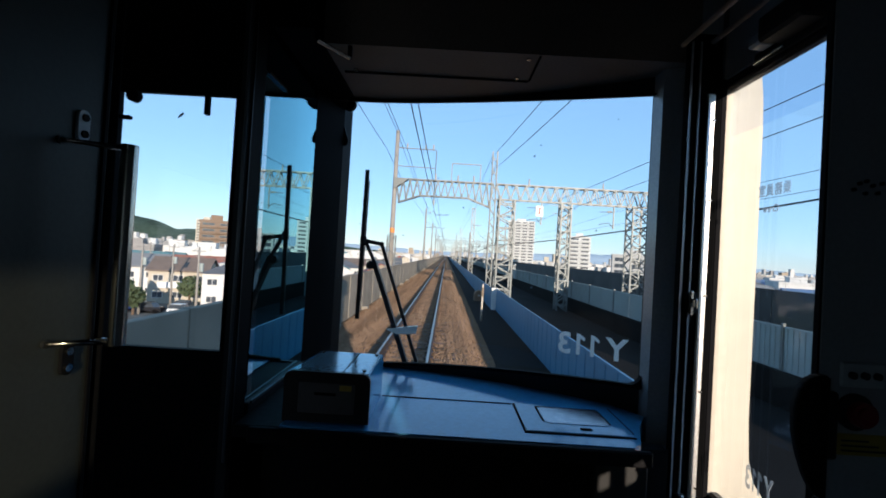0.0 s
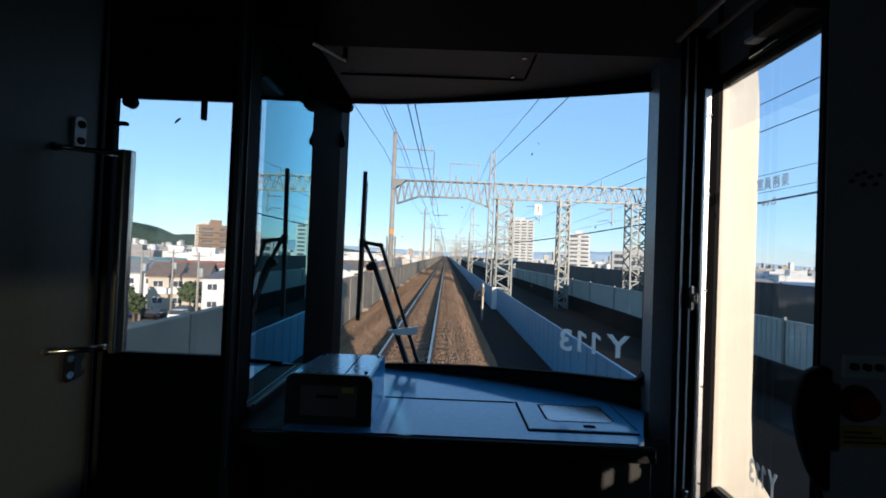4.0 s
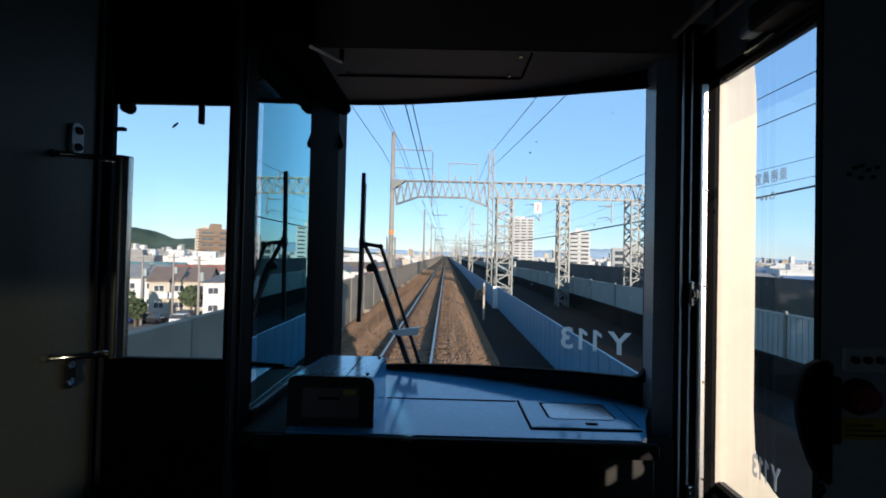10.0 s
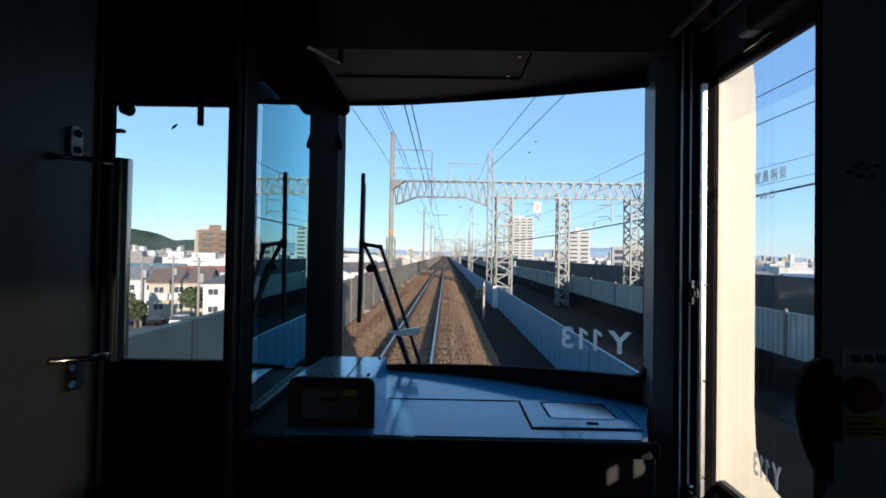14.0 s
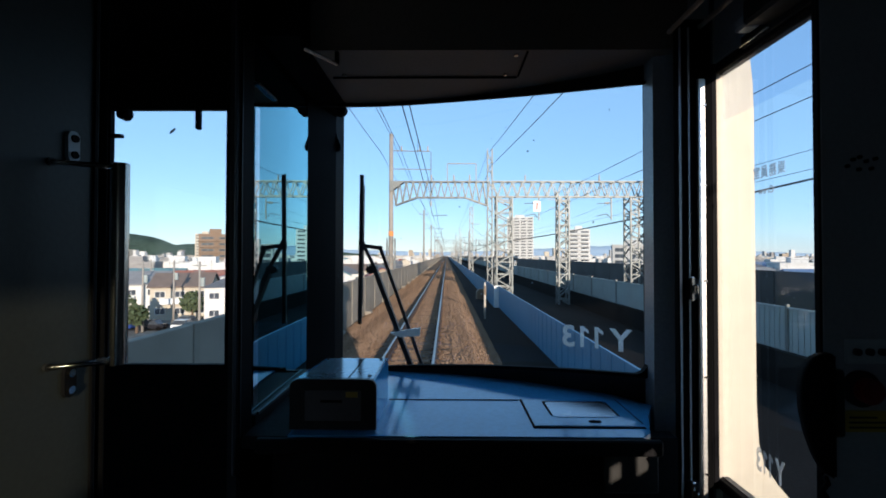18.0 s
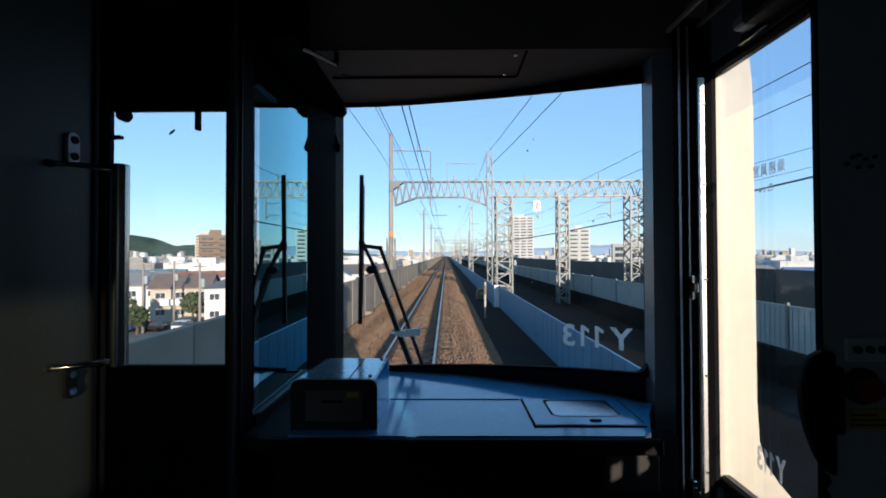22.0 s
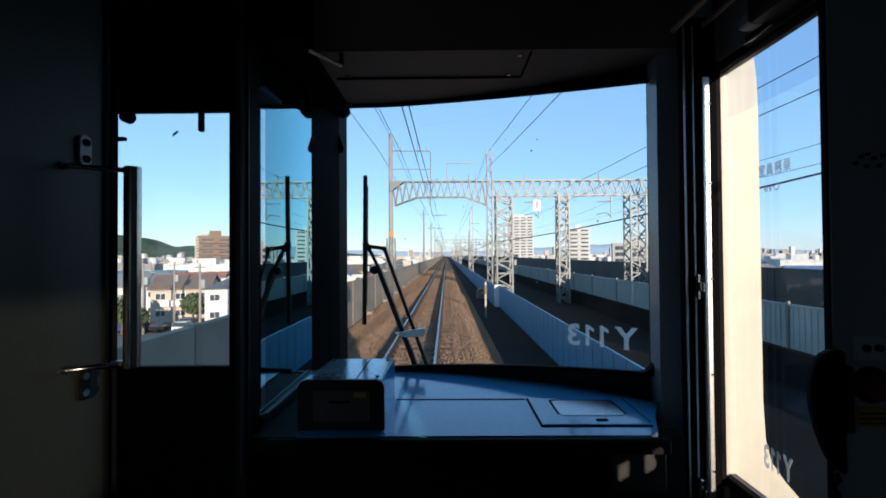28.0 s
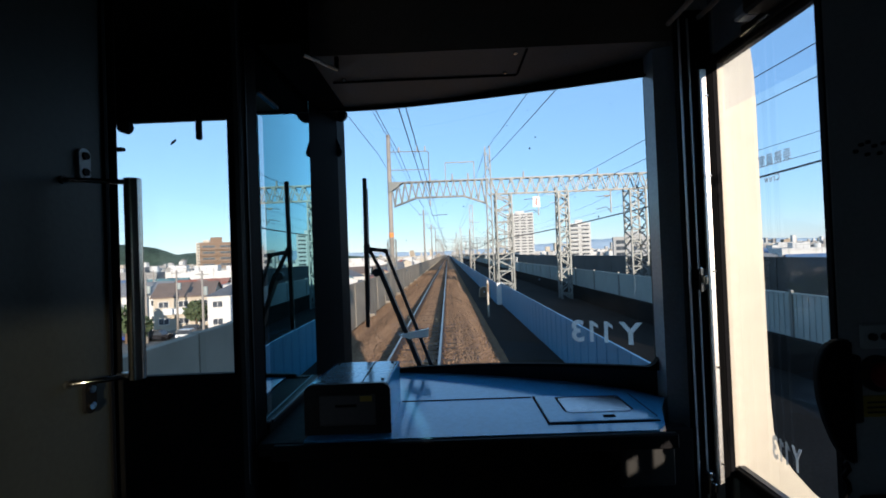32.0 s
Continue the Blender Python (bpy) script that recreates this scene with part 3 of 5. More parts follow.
for x, y in ((0.60, 0.975), (0.99, 0.975), (1.0, 0.88)):
    part("screw", disc((x, y, 2.7365), (0, 0, -1), 0.005, 0.004, 10), M["chrome"], hd)
rl = thing("blind_rail", "thin steel roller blind rail under the header", "rail")
part("rod", tube([(0.563, 0.800, 2.712), (0.612, 0.868, 2.712)], 0.0045, 8), M["chrome"], rl)
for q in ((0.563, 0.800), (0.612, 0.868)):
    part("bracket", box(q[0] - 0.004, q[0] + 0.004, q[1] - 0.004, q[1] + 0.004, 2.712, 2.7385), M["rubber"], rl)
for x, y, z in ((0.516, 1.262, 2.755),):
    tagged(part("sunshade_knob", disc((x, y, z), (0, 1, 0), 0.0205, 0.03, bevel=0.004), M["rubber"]), "round black sunshade knob beside the windscreen", "knob", "sunshade knobs")
tagged(part("mirror_bracket", prism([(0.500, 2.690), (0.517, 2.640), (0.515, 2.629), (0.500, 2.622)], 1.262, 1.274), M["rubber"]), "small black bracket beside the windscreen", "bracket")

# partition between the gangway passage and the desk
pt = thing("glass_partition", "dark framed glass partition beside the desk", "partition")
PX, PY0, PY1 = 0.4625, 0.804, 1.125       # the mirror-like pane
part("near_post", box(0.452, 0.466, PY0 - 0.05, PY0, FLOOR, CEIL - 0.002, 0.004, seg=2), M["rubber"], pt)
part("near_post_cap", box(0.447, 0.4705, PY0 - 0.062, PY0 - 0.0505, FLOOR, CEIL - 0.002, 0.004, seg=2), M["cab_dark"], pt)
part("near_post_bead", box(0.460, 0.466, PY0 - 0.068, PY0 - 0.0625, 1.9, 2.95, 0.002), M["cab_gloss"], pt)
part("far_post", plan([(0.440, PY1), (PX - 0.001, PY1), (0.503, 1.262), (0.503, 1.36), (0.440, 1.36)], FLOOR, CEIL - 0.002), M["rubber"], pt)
p = part("pane", pane_quad((PX + 0.0012, PY0, 1.985), (PX - 0.0012, PY1, 1.985), 0.915), M["glass_side"], pt)
p.visible_shadow = False
p = part("pane_margin", pane_quad((PX + 0.0032, PY0 + 0.002, 2.0), (PX + 0.0031, PY0 + 0.022, 2.0), 0.60), M["glass_margin"], pt, "narrow strip of the glass with a stronger mirror")
p.visible_shadow = False
part("bottom_rail", box(0.446, 0.470, PY0, PY1, 1.955, 1.985, 0.003), M["cab_dark"], pt)
part("bottom_bead", box(0.470, 0.474, PY0 + 0.01, PY1 - 0.005, 1.980, 1.986), M["cab_gloss"], pt)
part("top_rail", box(0.446, 0.470, PY0, PY1, 2.90, CEIL - 0.002), M["cab_dark"], pt)
part("top_bead", box(PX + 0.001, PX + 0.0065, PY0 + 0.01, PY0 + 0.10, 2.645, 2.650), M["chrome"], pt)
part("lower_panel", box(0.446, 0.470, PY0, PY1, FLOOR, 1.955), M["cab_dark"], pt)

# open cab door leaf with its grab handle
dl = thing("door_1", "dark open cab door leaf with lock plates", "door", kind="structure")
part("leaf", box(0.395, 0.438, -0.22, 0.478, FLOOR + 0.01, 2.98, 0.004), M["cab_leaf"], dl)
part("edge_trim", box(0.392, 0.441, 0.4785, 0.4875, FLOOR + 0.01, 2.98, 0.004), M["rubber"], dl)
part("edge_bead", box(0.438, 0.441, 0.466, 0.470, FLOOR + 0.02, 2.97), M["rubber"], dl)
for z, lbl in ((2.418, "upper"), (2.163, "lower")):
    bm = prism([(y - 0.4375, zz) for y, zz in rounded(0.4315, 0.4455, z - 0.017, z + 0.017, 0.0068)], 0, 0.004)
    bmesh.ops.transform(bm, matrix=Matrix(((0, 1, 0, 0.438), (1, 0, 0, 0.4375), (0, 0, 1, 0), (0, 0, 0, 1))), verts=bm.verts)
    bmesh.ops.recalc_face_normals(bm, faces=list(bm.faces))
    pl = part("lock_plate", bm, M["pale_plate"] if lbl == "upper" else M["rubber"], dl, "pale metal lock plate" if lbl == "upper" else "black lock plate")
    for s in (-0.009, 0.009):
        part("screw", disc((0.4425, 0.4388, z + s), (1, 0, 0), 0.0042, 0.003, 12), M["rubber"] if lbl == "upper" else M["chrome"], pl)
gh = thing("grab_handle", "polished steel grab handle on the cab door", "handle")
grip = [(0.4925, 0.44, 2.181), (0.4925, 0.44, 2.1822), (0.4925, 0.44, 2.30), (0.4925, 0.44, 2.3985), (0.4925, 0.44, 2.40)]
part("bar", tube(grip, 0.0081, 20), M["chrome"], gh, smooth=True)
for z in (2.3965, 2.1845):
    part("arm", tube([(0.437, 0.415, z), (0.445, 0.417, z), (0.486, 0.44, z)], 0.0029, 10), M["chrome"], gh, smooth=True)
    part("fixing", disc((0.4395, 0.415, z), (1, 0, 0), 0.0045, 0.003, 16), M["cab_dark"], gh)
part("nut", disc((0.476, 0.44, 2.1845), (1, 0, 0), 0.0042, 0.010, 6), M["chrome"], gh)

# desk
dk = thing("cab_desk", "low cab desk with smooth dark blue laminate top", "desk")
edge = [(0.560 + (1.30 - 0.560) * i / 14, min(1.16, front_y(0.560 + (1.30 - 0.560) * i / 14)) - 0.004) for i in range(15)]
part("desktop", plan([(0.560, 0.742), (1.207, 0.742), (1.225, 0.757)] + [(1.262, 0.84), (1.30, 0.90)] + edge[::-1][1:], 1.945, 1.972), M["desk"], dk)
part("side_ledge", box(0.4745, 0.5595, 0.7425, 1.15, 1.945, 1.969, 0.002), M["desk_edge"], dk)
part("front_edge", box(0.505, 1.235, 0.728, 0.7415, 1.942, 1.970, 0.003), M["desk_edge"], dk)
# near-black colour keeps the sun on this panel from showing
part("front_panel", box(0.507, 1.30, 0.80, 0.83, FLOOR, 1.945), M["desk_edge"], dk)
# box added under the desk edge to catch the sun patch
part("document_pocket", box(1.135, 1.235, 0.745, 0.80, 1.868, 1.944, 0.003), M["cab_grey"], dk, "small grey box added to catch a sun patch")
part("seam", box(0.72, 1.012, 0.9245, 0.9275, 1.9715, 1.9735), M["rubber"], dk)
ht = part("hatch", box(1.019, 1.228, 0.782, 0.924, 1.972, 1.9755, 0.001), M["desk"], dk)
bm = bmesh.new()
for x0, x1, y0, y1 in ((1.015, 1.019, 0.778, 0.928), (1.228, 1.232, 0.80, 0.928), (1.019, 1.228, 0.924, 0.928), (1.019, 1.228, 0.778, 0.782)):
    box(x0, x1, y0, y1, 1.9718, 1.9738, bm=bm)
part("gap", bm, M["rubber"], ht)
bm = prism([(x, z) for x, z in rounded(1.065, 1.195, 0.822, 0.905, 0.012)], 1.9755, 1.9767)
bmesh.ops.transform(bm, matrix=Matrix(((1, 0, 0, 0), (0, 0, 1, 0), (0, 1, 0, 0), (0, 0, 0, 1))), verts=bm.verts)
bmesh.ops.recalc_face_normals(bm, faces=list(bm.faces))
part("lift_plate", bm, M["pale_lam"], ht, "pale bare metal lift plate")
bm = bmesh.new()
for x0, x1, y0, y1 in ((1.062, 1.198, 0.9055, 0.9105), (1.1955, 1.1995, 0.83, 0.9055), (1.0605, 1.0645, 0.83, 0.9055)):
    box(x0, x1, y0, y1, 1.9752, 1.9765, bm=bm)
part("plate_gap", bm, M["rubber"], ht)
part("finger_slot", box(1.128, 1.150, 0.797, 0.804, 1.9756, 1.9775), M["rubber"], ht)

# instrument box on the desk
ib = thing("instrument_box", "black instrument box with rounded front on the desk", "instrument box")
bm = prism(rounded(0.556, 0.718, 1.9745, 2.068, 0.016, corners=(0, 0, 1, 1)), 0.760, 0.768)
part("bezel", bm, M["cab_dark"], ib)
part("housing", plan([(0.560, 0.768), (0.714, 0.768), (0.716, 0.93), (0.575, 0.93)], 1.9725, 2.064), M["desk"], ib)
# paler sheet carries the sky's reflection on the box top
part("lid", plan([(0.564, 0.772), (0.711, 0.772), (0.713, 0.926), (0.579, 0.926)], 2.064, 2.0655), M["box_lid"], ib, "glossy lid, the sky's sheen put into its pale blue")
part("lid_seam", box(0.6615, 0.6635, 0.775, 0.925, 2.0655, 2.0662), M["rubber"], ib)
for x, y in ((0.700, 0.79), (0.702, 0.915), (0.583, 0.915)):
    part("screw", disc((x, y, 2.0662), (0, 0, 1), 0.0035, 0.003, 10), M["cab_dark"], ib)
part("display", box(0.585, 0.690, 0.7575, 0.760, 1.992, 2.048, 0.001), M["cab_wall"], ib)
part("card_slot", box(0.615, 0.655, 0.756, 0.7575, 2.026, 2.031), M["rubber"], ib)
part("yellow_sticker", box(0.662, 0.684, 0.756, 0.7575, 2.036, 2.046), M["yellow"], ib)

# set number on the outside of the windscreen, read from behind
def letters(text, size, gap, material, parent, m):
    """One mesh for each character, side by side, in the x-y plane of m."""
    x = 0.0
    for ch in text:
        if ch == "1":
            b1 = bmesh.new()
            flag = [(0.15, 0.0), (0.265, 0.0), (0.265, 0.7), (0.17, 0.7), (0.0, 0.575), (0.0, 0.465), (0.15, 0.555)]
            lo1, hi1 = ([b1.verts.new((px * size, pz * size, e)) for px, pz in flag] for e in (-0.0004, 0.0004))
            b1.faces.new(lo1[::-1])
            b1.faces.new(hi1)
            me = bpy.data.meshes.new("letter")
            b1.to_mesh(me)
            b1.free()
            me.materials.append(material)
            share("letter", me, m @ Matrix.Translation((x, 0, 0)), parent)
            x += 0.265 * size + gap
            continue
        cu = bpy.data.curves.new("txt", "FONT")
        cu.body, cu.size, cu.extrude, cu.resolution_u = ch, size, 0.0004, 3
        cu.offset = size * 0.022
        tmp = new("txt", cu)
        bpy.context.view_layer.update()
        me = bpy.data.meshes.new_from_object(tmp.evaluated_get(bpy.context.evaluated_depsgraph_get()))
        bpy.data.objects.remove(tmp)
        if len(me.vertices) == 0:
            x += size * 0.3
            continue
        me.materials.append(material)
        lo = min(v.co.x for v in me.vertices)
        hi = max(v.co.x for v in me.vertices)
        share("letter", me, m @ Matrix.Translation((x - lo, 0, 0)), parent)
        x += hi - lo + gap


num = thing("lettering", "white set number lettering on the windscreen glass", "lettering")
slope = math.degrees(math.atan(0.84 * (1.16 - 0.55)))
letters("Y113", 0.074, 0.014, M["letter"], num, Matrix.Translation((1.289, front_y(1.289) + 0.026, 2.072)) @ Matrix.Rotation(radians(180 - slope), 4, "Z") @ Matrix.Rotation(radians(90), 4, "X"))
crew = thing("lettering", "small mirrored crew room lettering on the side glass", "lettering")
side = Matrix.Rotation(radians(90), 4, "Z") @ Matrix.Rotation(radians(90), 4, "X") @ Matrix.Diagonal((0.72, 1, 1, 1))
letters("\u4e57\u52d9\u54e1\u5ba4", 0.0235, 0.002, M["etched"], crew, Matrix.Translation((1.4155, 0.682, 2.442)) @ side)
letters("Crew", 0.0185, 0.002, M["etched"], crew, Matrix.Translation((1.4155, 0.707, 2.411)) @ side)
# reflection of the windscreen's number, modelled as letters
number = thing("lettering", "set number reflection built as letters on the side glass", "lettering")
letters("Y113", 0.058, 0.010, M["etched"], number, Matrix.Translation((1.4155, 0.690, 1.912)) @ Matrix.Rotation(radians(90), 4, "Z") @ Matrix.Rotation(radians(90), 4, "X") @ Matrix.Diagonal((0.5, 1, 1, 1)))

# dead insects and specks on the glass
sk = thing("glass_specks", "dark specks and insect marks on the windscreen", "specks", kind="stuff")
bm = bmesh.new()
for k in range(34):
    x = rng0.uniform(WS0 + 0.03, WS1 - 0.03)
    z = rng0.uniform(2.10, 2.70)
    s = rng0.uniform(0.0012, 0.0032)
    y = front_y(x) + 0.016
    vs = [bm.verts.new((x + s * rng0.uniform(0.5, 1.2) * math.cos(a), y, z + s * rng0.uniform(0.5, 1.2) * math.sin(a))) for a in (0.2, 1.2, 2.4, 3.6, 5.0)]
    bm.faces.new(vs)
part("specks", bm, M["speck"], sk)
fl = bmesh.new()
for dx, dz, s in ((-0.095, 2.725, 0.007), (-0.088, 2.731, 0.006), (-0.101, 2.719, 0.0045)):
    vs = [fl.verts.new((dx + s * c, GY + 0.0165, dz + s * d)) for c, d in ((-1, -0.3), (-0.2, -0.8), (0.9, -0.4), (0.7, 0.6), (-0.4, 0.7))]
    fl.faces.new(vs)
tagged(part("insect_mark", fl, M["rubber"]), "dark insect mark on the gangway window", "speck")

# windscreen wiper outside
wp = thing("windscreen_wiper", "black windscreen wiper with twin arms outside", "wiper")
WY = 1.27
part("blade", bar((0.583, WY, 2.552), (0.578, WY, 2.085), 0.008, 0.012), M["wiper"], wp)
part("blade_spine", tube([(0.586, WY + 0.012, 2.52), (0.584, WY + 0.016, 2.35), (0.581, WY + 0.012, 2.14)], 0.004, 6), M["wiper"], wp)
part("main_arm", bar((0.622, WY, 2.264), (0.744, WY, 1.94), 0.026, 0.014), M["wiper"], wp)
part("arm_rod", bar((0.588, WY, 2.334), (0.626, WY, 2.256), 0.011, 0.010), M["wiper"], wp)
part("second_arm", bar((0.642, WY, 2.322), (0.779, WY, 1.94), 0.013, 0.010), M["wiper"], wp)
part("blade_clip", box(0.574, 0.592, WY - 0.008, WY + 0.010, 2.315, 2.345, 0.003), M["wiper"], wp)
part("arm_bolt", disc((0.642, WY - 0.008, 2.322), (0, 1, 0), 0.008, 0.012, 8), M["wiper"], wp)
part("link", bar((0.588, WY, 2.330), (0.642, WY, 2.322), 0.010, 0.012), M["wiper"], wp)
part("spindle", tube([(0.765, 1.165, 1.945), (0.765, WY + 0.012, 1.945)], 0.014, 12), M["wiper"], wp)
part("joint", disc((0.612, WY - 0.004, 2.255), (0, 1, 0), 0.0135, 0.02, 8), M["wiper"], wp)
# the bracket's bright glint is put into its white colour
part("pivot_cap", prism([(0.676, 2.060), (0.708, 2.048), (0.766, 2.052), (0.769, 2.076), (0.722, 2.069)], WY - 0.02, WY - 0.005), M["wiper_glint"], wp, "steel arm bracket, its glint painted pale")

# the car body behind and below, which shades the track
tc = thing("train_car", "stainless commuter train car behind the cab", "train car")
part("car_body", box(-1.43, 1.49, -16, -3.57, 1.0, 3.55, 0.1), M["body"], tc)
part("underframe", box(-1.38, 1.42, -16, 1.15, 0.25, 1.02), M["body"], tc)
part("cab_roof", box(-1.43, 1.49, -3.56, 1.42, 3.14, 3.55, 0.08), M["body"], tc)

# ================================================================ THE LINE
GROUND = -9.0


def sheet(x0, x1, y0, y1, z, name, material, label, category):
    bm = bmesh.new()
    bm.faces.new([bm.verts.new(v) for v in ((x0, y0, z), (x1, y0, z), (x1, y1, z), (x0, y1, z))])
    return tagged(part(name, bm, material), label, category, kind="structure")


sheet(-6000, 6000, -600, 6000, GROUND, "ground", M["ground"], "flat town ground below the viaduct", "ground")
Y0, Y1 = -25.0, 900.0
bm = prism([(-3.05, -9.0), (4.39, -9.0), (4.39, -0.62), (-3.05, -0.62)], Y0, Y1)
tagged(part("viaduct", bm, M["concrete"]), "long concrete railway viaduct", "viaduct", kind="structure")
bm = prism([(-2.84, -0.62), (-2.84, -0.42), (-1.75, -0.20), (-1.15, -0.20), (-0.95, -0.222), (0.95, -0.222), (1.15, -0.20), (1.55, -0.20), (2.32, -0.53), (2.5, -0.60), (3.7, -0.61), (3.7, -0.619)], Y0, Y1)
tagged(part("ballast_bed", bm, M["ballast"]), "brown ballast bed of the single track", "ballast", kind="structure")
tagged(part("service_path", box(2.3, 4.37, Y0, Y1, -0.617, -0.52), M["deck"]), "gravel walkway beside the track, darkened as in shade", "walkway", kind="structure")

tr = thing("railway_track", "straight narrow gauge track on brown sleepers", "track", kind="structure")
for s in (-1, 1):
    c = s * 0.566
    part("rail", prism([(c - 0.062, -0.178), (c + 0.062, -0.178), (c + 0.062, -0.165), (c + 0.01, -0.15), (c + 0.01, -0.04), (c + 0.032, -0.03), (c + 0.032, -0.003), (c - 0.032, -0.003), (c - 0.032, -0.03), (c - 0.01, -0.04), (c - 0.01, -0.15), (c - 0.062, -0.165)], Y0, Y1), M["rail"], tr)
    part("running_face", box(c - 0.027, c + 0.027, Y0, Y1, -0.0028, 0.0), M["rail_head"], tr, "polished running face")

# panels and posts of the parapet
lp = thing("parapet_wall", "weathered concrete panel parapet with posts", "wall", kind="structure")
pm = bpy.data.meshes.new("panel")
b = box(-3.0, -2.86, 0.012, 2.488, -0.60, 1.28, 0.012)
b.to_mesh(pm)
b.free()
pm.materials.append(M["concrete"])
qm = bpy.data.meshes.new("post")
b = box(-3.02, -2.838, -0.07, 0.07, -0.60, 1.295, 0.008)
b.to_mesh(qm)
b.free()
qm.materials.append(M["concrete"])
fm = bpy.data.meshes.new("footing")
b = box(-2.838, -2.55, -0.20, 0.20, -0.60, -0.24, 0.02)
b.to_mesh(fm)
b.free()
fm.materials.append(M["concrete"])
for i in range(90):
    share("panel", pm, pose(0, -4 + 2.5 * i, 0), lp)
    share("post", qm, pose(0, -4 + 2.5 * i, 0), lp)
    if i % 2:
        share("footing", fm, pose(0, -4 + 2.5 * i, 0), lp)
bm = box(-3.0, -2.86, 221, Y1, -0.60, 1.28)
part("far_panels", bm, M["concrete"], lp)

# sheet wall on the other side, with ribs; grey-blue is painted-in sky-lit shade
rw = thing("sheet_wall", "low ribbed steel sheet wall, its shade painted grey-blue", "wall", kind="structure")
WX, WT = 3.42, 0.60                     # inner face and top of the sheets
pm = bpy.data.meshes.new("panel")
b = bmesh.new()
prof = []
for k in range(4):
    prof += [(0.0, k * 0.5), (0.0, k * 0.5 + 0.44), (0.014, k * 0.5 + 0.455), (0.014, k * 0.5 + 0.485)]
plan([(WX + x, y) for x, y in prof] + [(WX + 0.035, 1.98), (WX + 0.035, 0.0)], -0.60, WT, b)
b.to_mesh(pm)
b.free()
pm.materials.append(M["steel_wall"])
for i in range(75):
    if i >= 5:
        share("panel", pm, pose(0.25 if i < 13 else 0, -4 + 2.0 * i, 0), rw)
part("top_rail", box(WX - 0.006, WX + 0.038, 22, Y1, WT, WT + 0.03), M["steel_wall"], rw)
part("top_rail", box(WX + 0.244, WX + 0.288, 4.6, 21.94, WT, WT + 0.03), M["steel_wall"], rw)
part("short_panel", box(WX + 0.25, WX + 0.285, 4.62, 5.99, -0.60, WT), M["steel_wall"], rw)
part("end_panel", box(WX - 0.01, WX + 0.335, 21.945, 21.995, -0.60, WT + 0.06, 0.006), M["frame"], rw, "white end panel at the step in the wall")
part("far_panels", box(WX, WX + 0.035, 146, Y1, -0.6, WT), M["steel_wall"], rw)

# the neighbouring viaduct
tagged(part("second_viaduct", prism([(4.4, -9), (17.2, -9), (17.2, -0.5), (10.6, -0.5), (10.6, -1.5), (4.4, -1.5)], Y0, Y1), M["deck"]), "neighbouring railway viaduct, darkened as in shade", "viaduct", kind="structure")
fe = thing("sheet_fence", "pale grey sheet fence with posts on the viaduct", "fence", kind="structure")
pm = bpy.data.meshes.new("panel")
b = box(10.84, 10.87, 0.02, 1.98, -0.5, 0.80, 0.004)
for k in range(10):
    box(10.815, 10.838, 0.08 + 0.195 * k, 0.13 + 0.195 * k, -0.45, 0.74, bm=b)
box(10.80, 10.838, 0.02, 1.98, 0.745, 0.80, bm=b)
b.to_mesh(pm)
b.free()
pm.materials.append(M["fence"])
qm = bpy.data.meshes.new("post")
b = box(10.79, 10.87, -0.04, 0.04, -0.5, 0.88, 0.004)
b.to_mesh(qm)
b.free()
qm.materials.append(M["galv"])
for i in range(100):
    share("panel", pm, pose(0, 8 + 2.0 * i, 0), fe)
    if i % 2 == 0:
        share("post", qm, pose(0, 8 + 2.0 * i, 0), fe)
part("far_panels", box(10.84, 10.87, 208, Y1, -0.5, 0.8), M["fence"], fe)
for y in (58.0, 104.0):
    gt = thing("fence_gate", "pale steel gate frame standing in the fence", "gate", "fence gates")
    for q in (y, y + 1.15):
        part("post", box(10.70, 10.78, q - 0.05, q + 0.05, -0.5, 1.55, 0.008), M["frame"], gt)
    part("lintel", box(10.70, 10.78, y + 0.055, y + 1.095, 1.44, 1.55, 0.008), M["frame"], gt)
nb = thing("noise_barrier", "tall dark noise barrier along the second viaduct", "barrier", kind="structure")
pm = bpy.data.meshes.new("panel")
b = box(16.85, 17.0, 0.02, 3.98, -0.5, 1.56, 0.01)
b.to_mesh(pm)
b.free()
pm.materials.append(M["barrier"])
for i in range(70):
    share("panel", pm, pose(0, 4 + 4.0 * i, 0), nb)
part("far_panels", box(16.85, 17.0, 284, Y1, -0.5, 1.56), M["barrier"], nb)


# ---------------------------------------------------------------- masts, gantries, wires
def lattice(bm, x, y, z0, z1, w, step, t=0.035):
    """Four corner angles with zigzag bracing."""
    for a in (-1, 1):
        for b in (-1, 1):
            bar((x + a * w / 2, y + b * w / 2, z0), (x + a * w / 2, y + b * w / 2, z1), t * 1.4, t * 1.4, bm)
    n = int((z1 - z0) / step)
    for i in range(n):
        za, zb = z0 + i * step, z0 + (i + 1) * step
        s = 1 if i % 2 else -1
        for b in (-1, 1):
            bar((x - s * w / 2, y + b * w / 2, za), (x + s * w / 2, y + b * w / 2, zb), t, t, bm)
            bar((x + b * w / 2, y - s * w / 2, za), (x + b * w / 2, y + s * w / 2, zb), t, t, bm)
    return bm


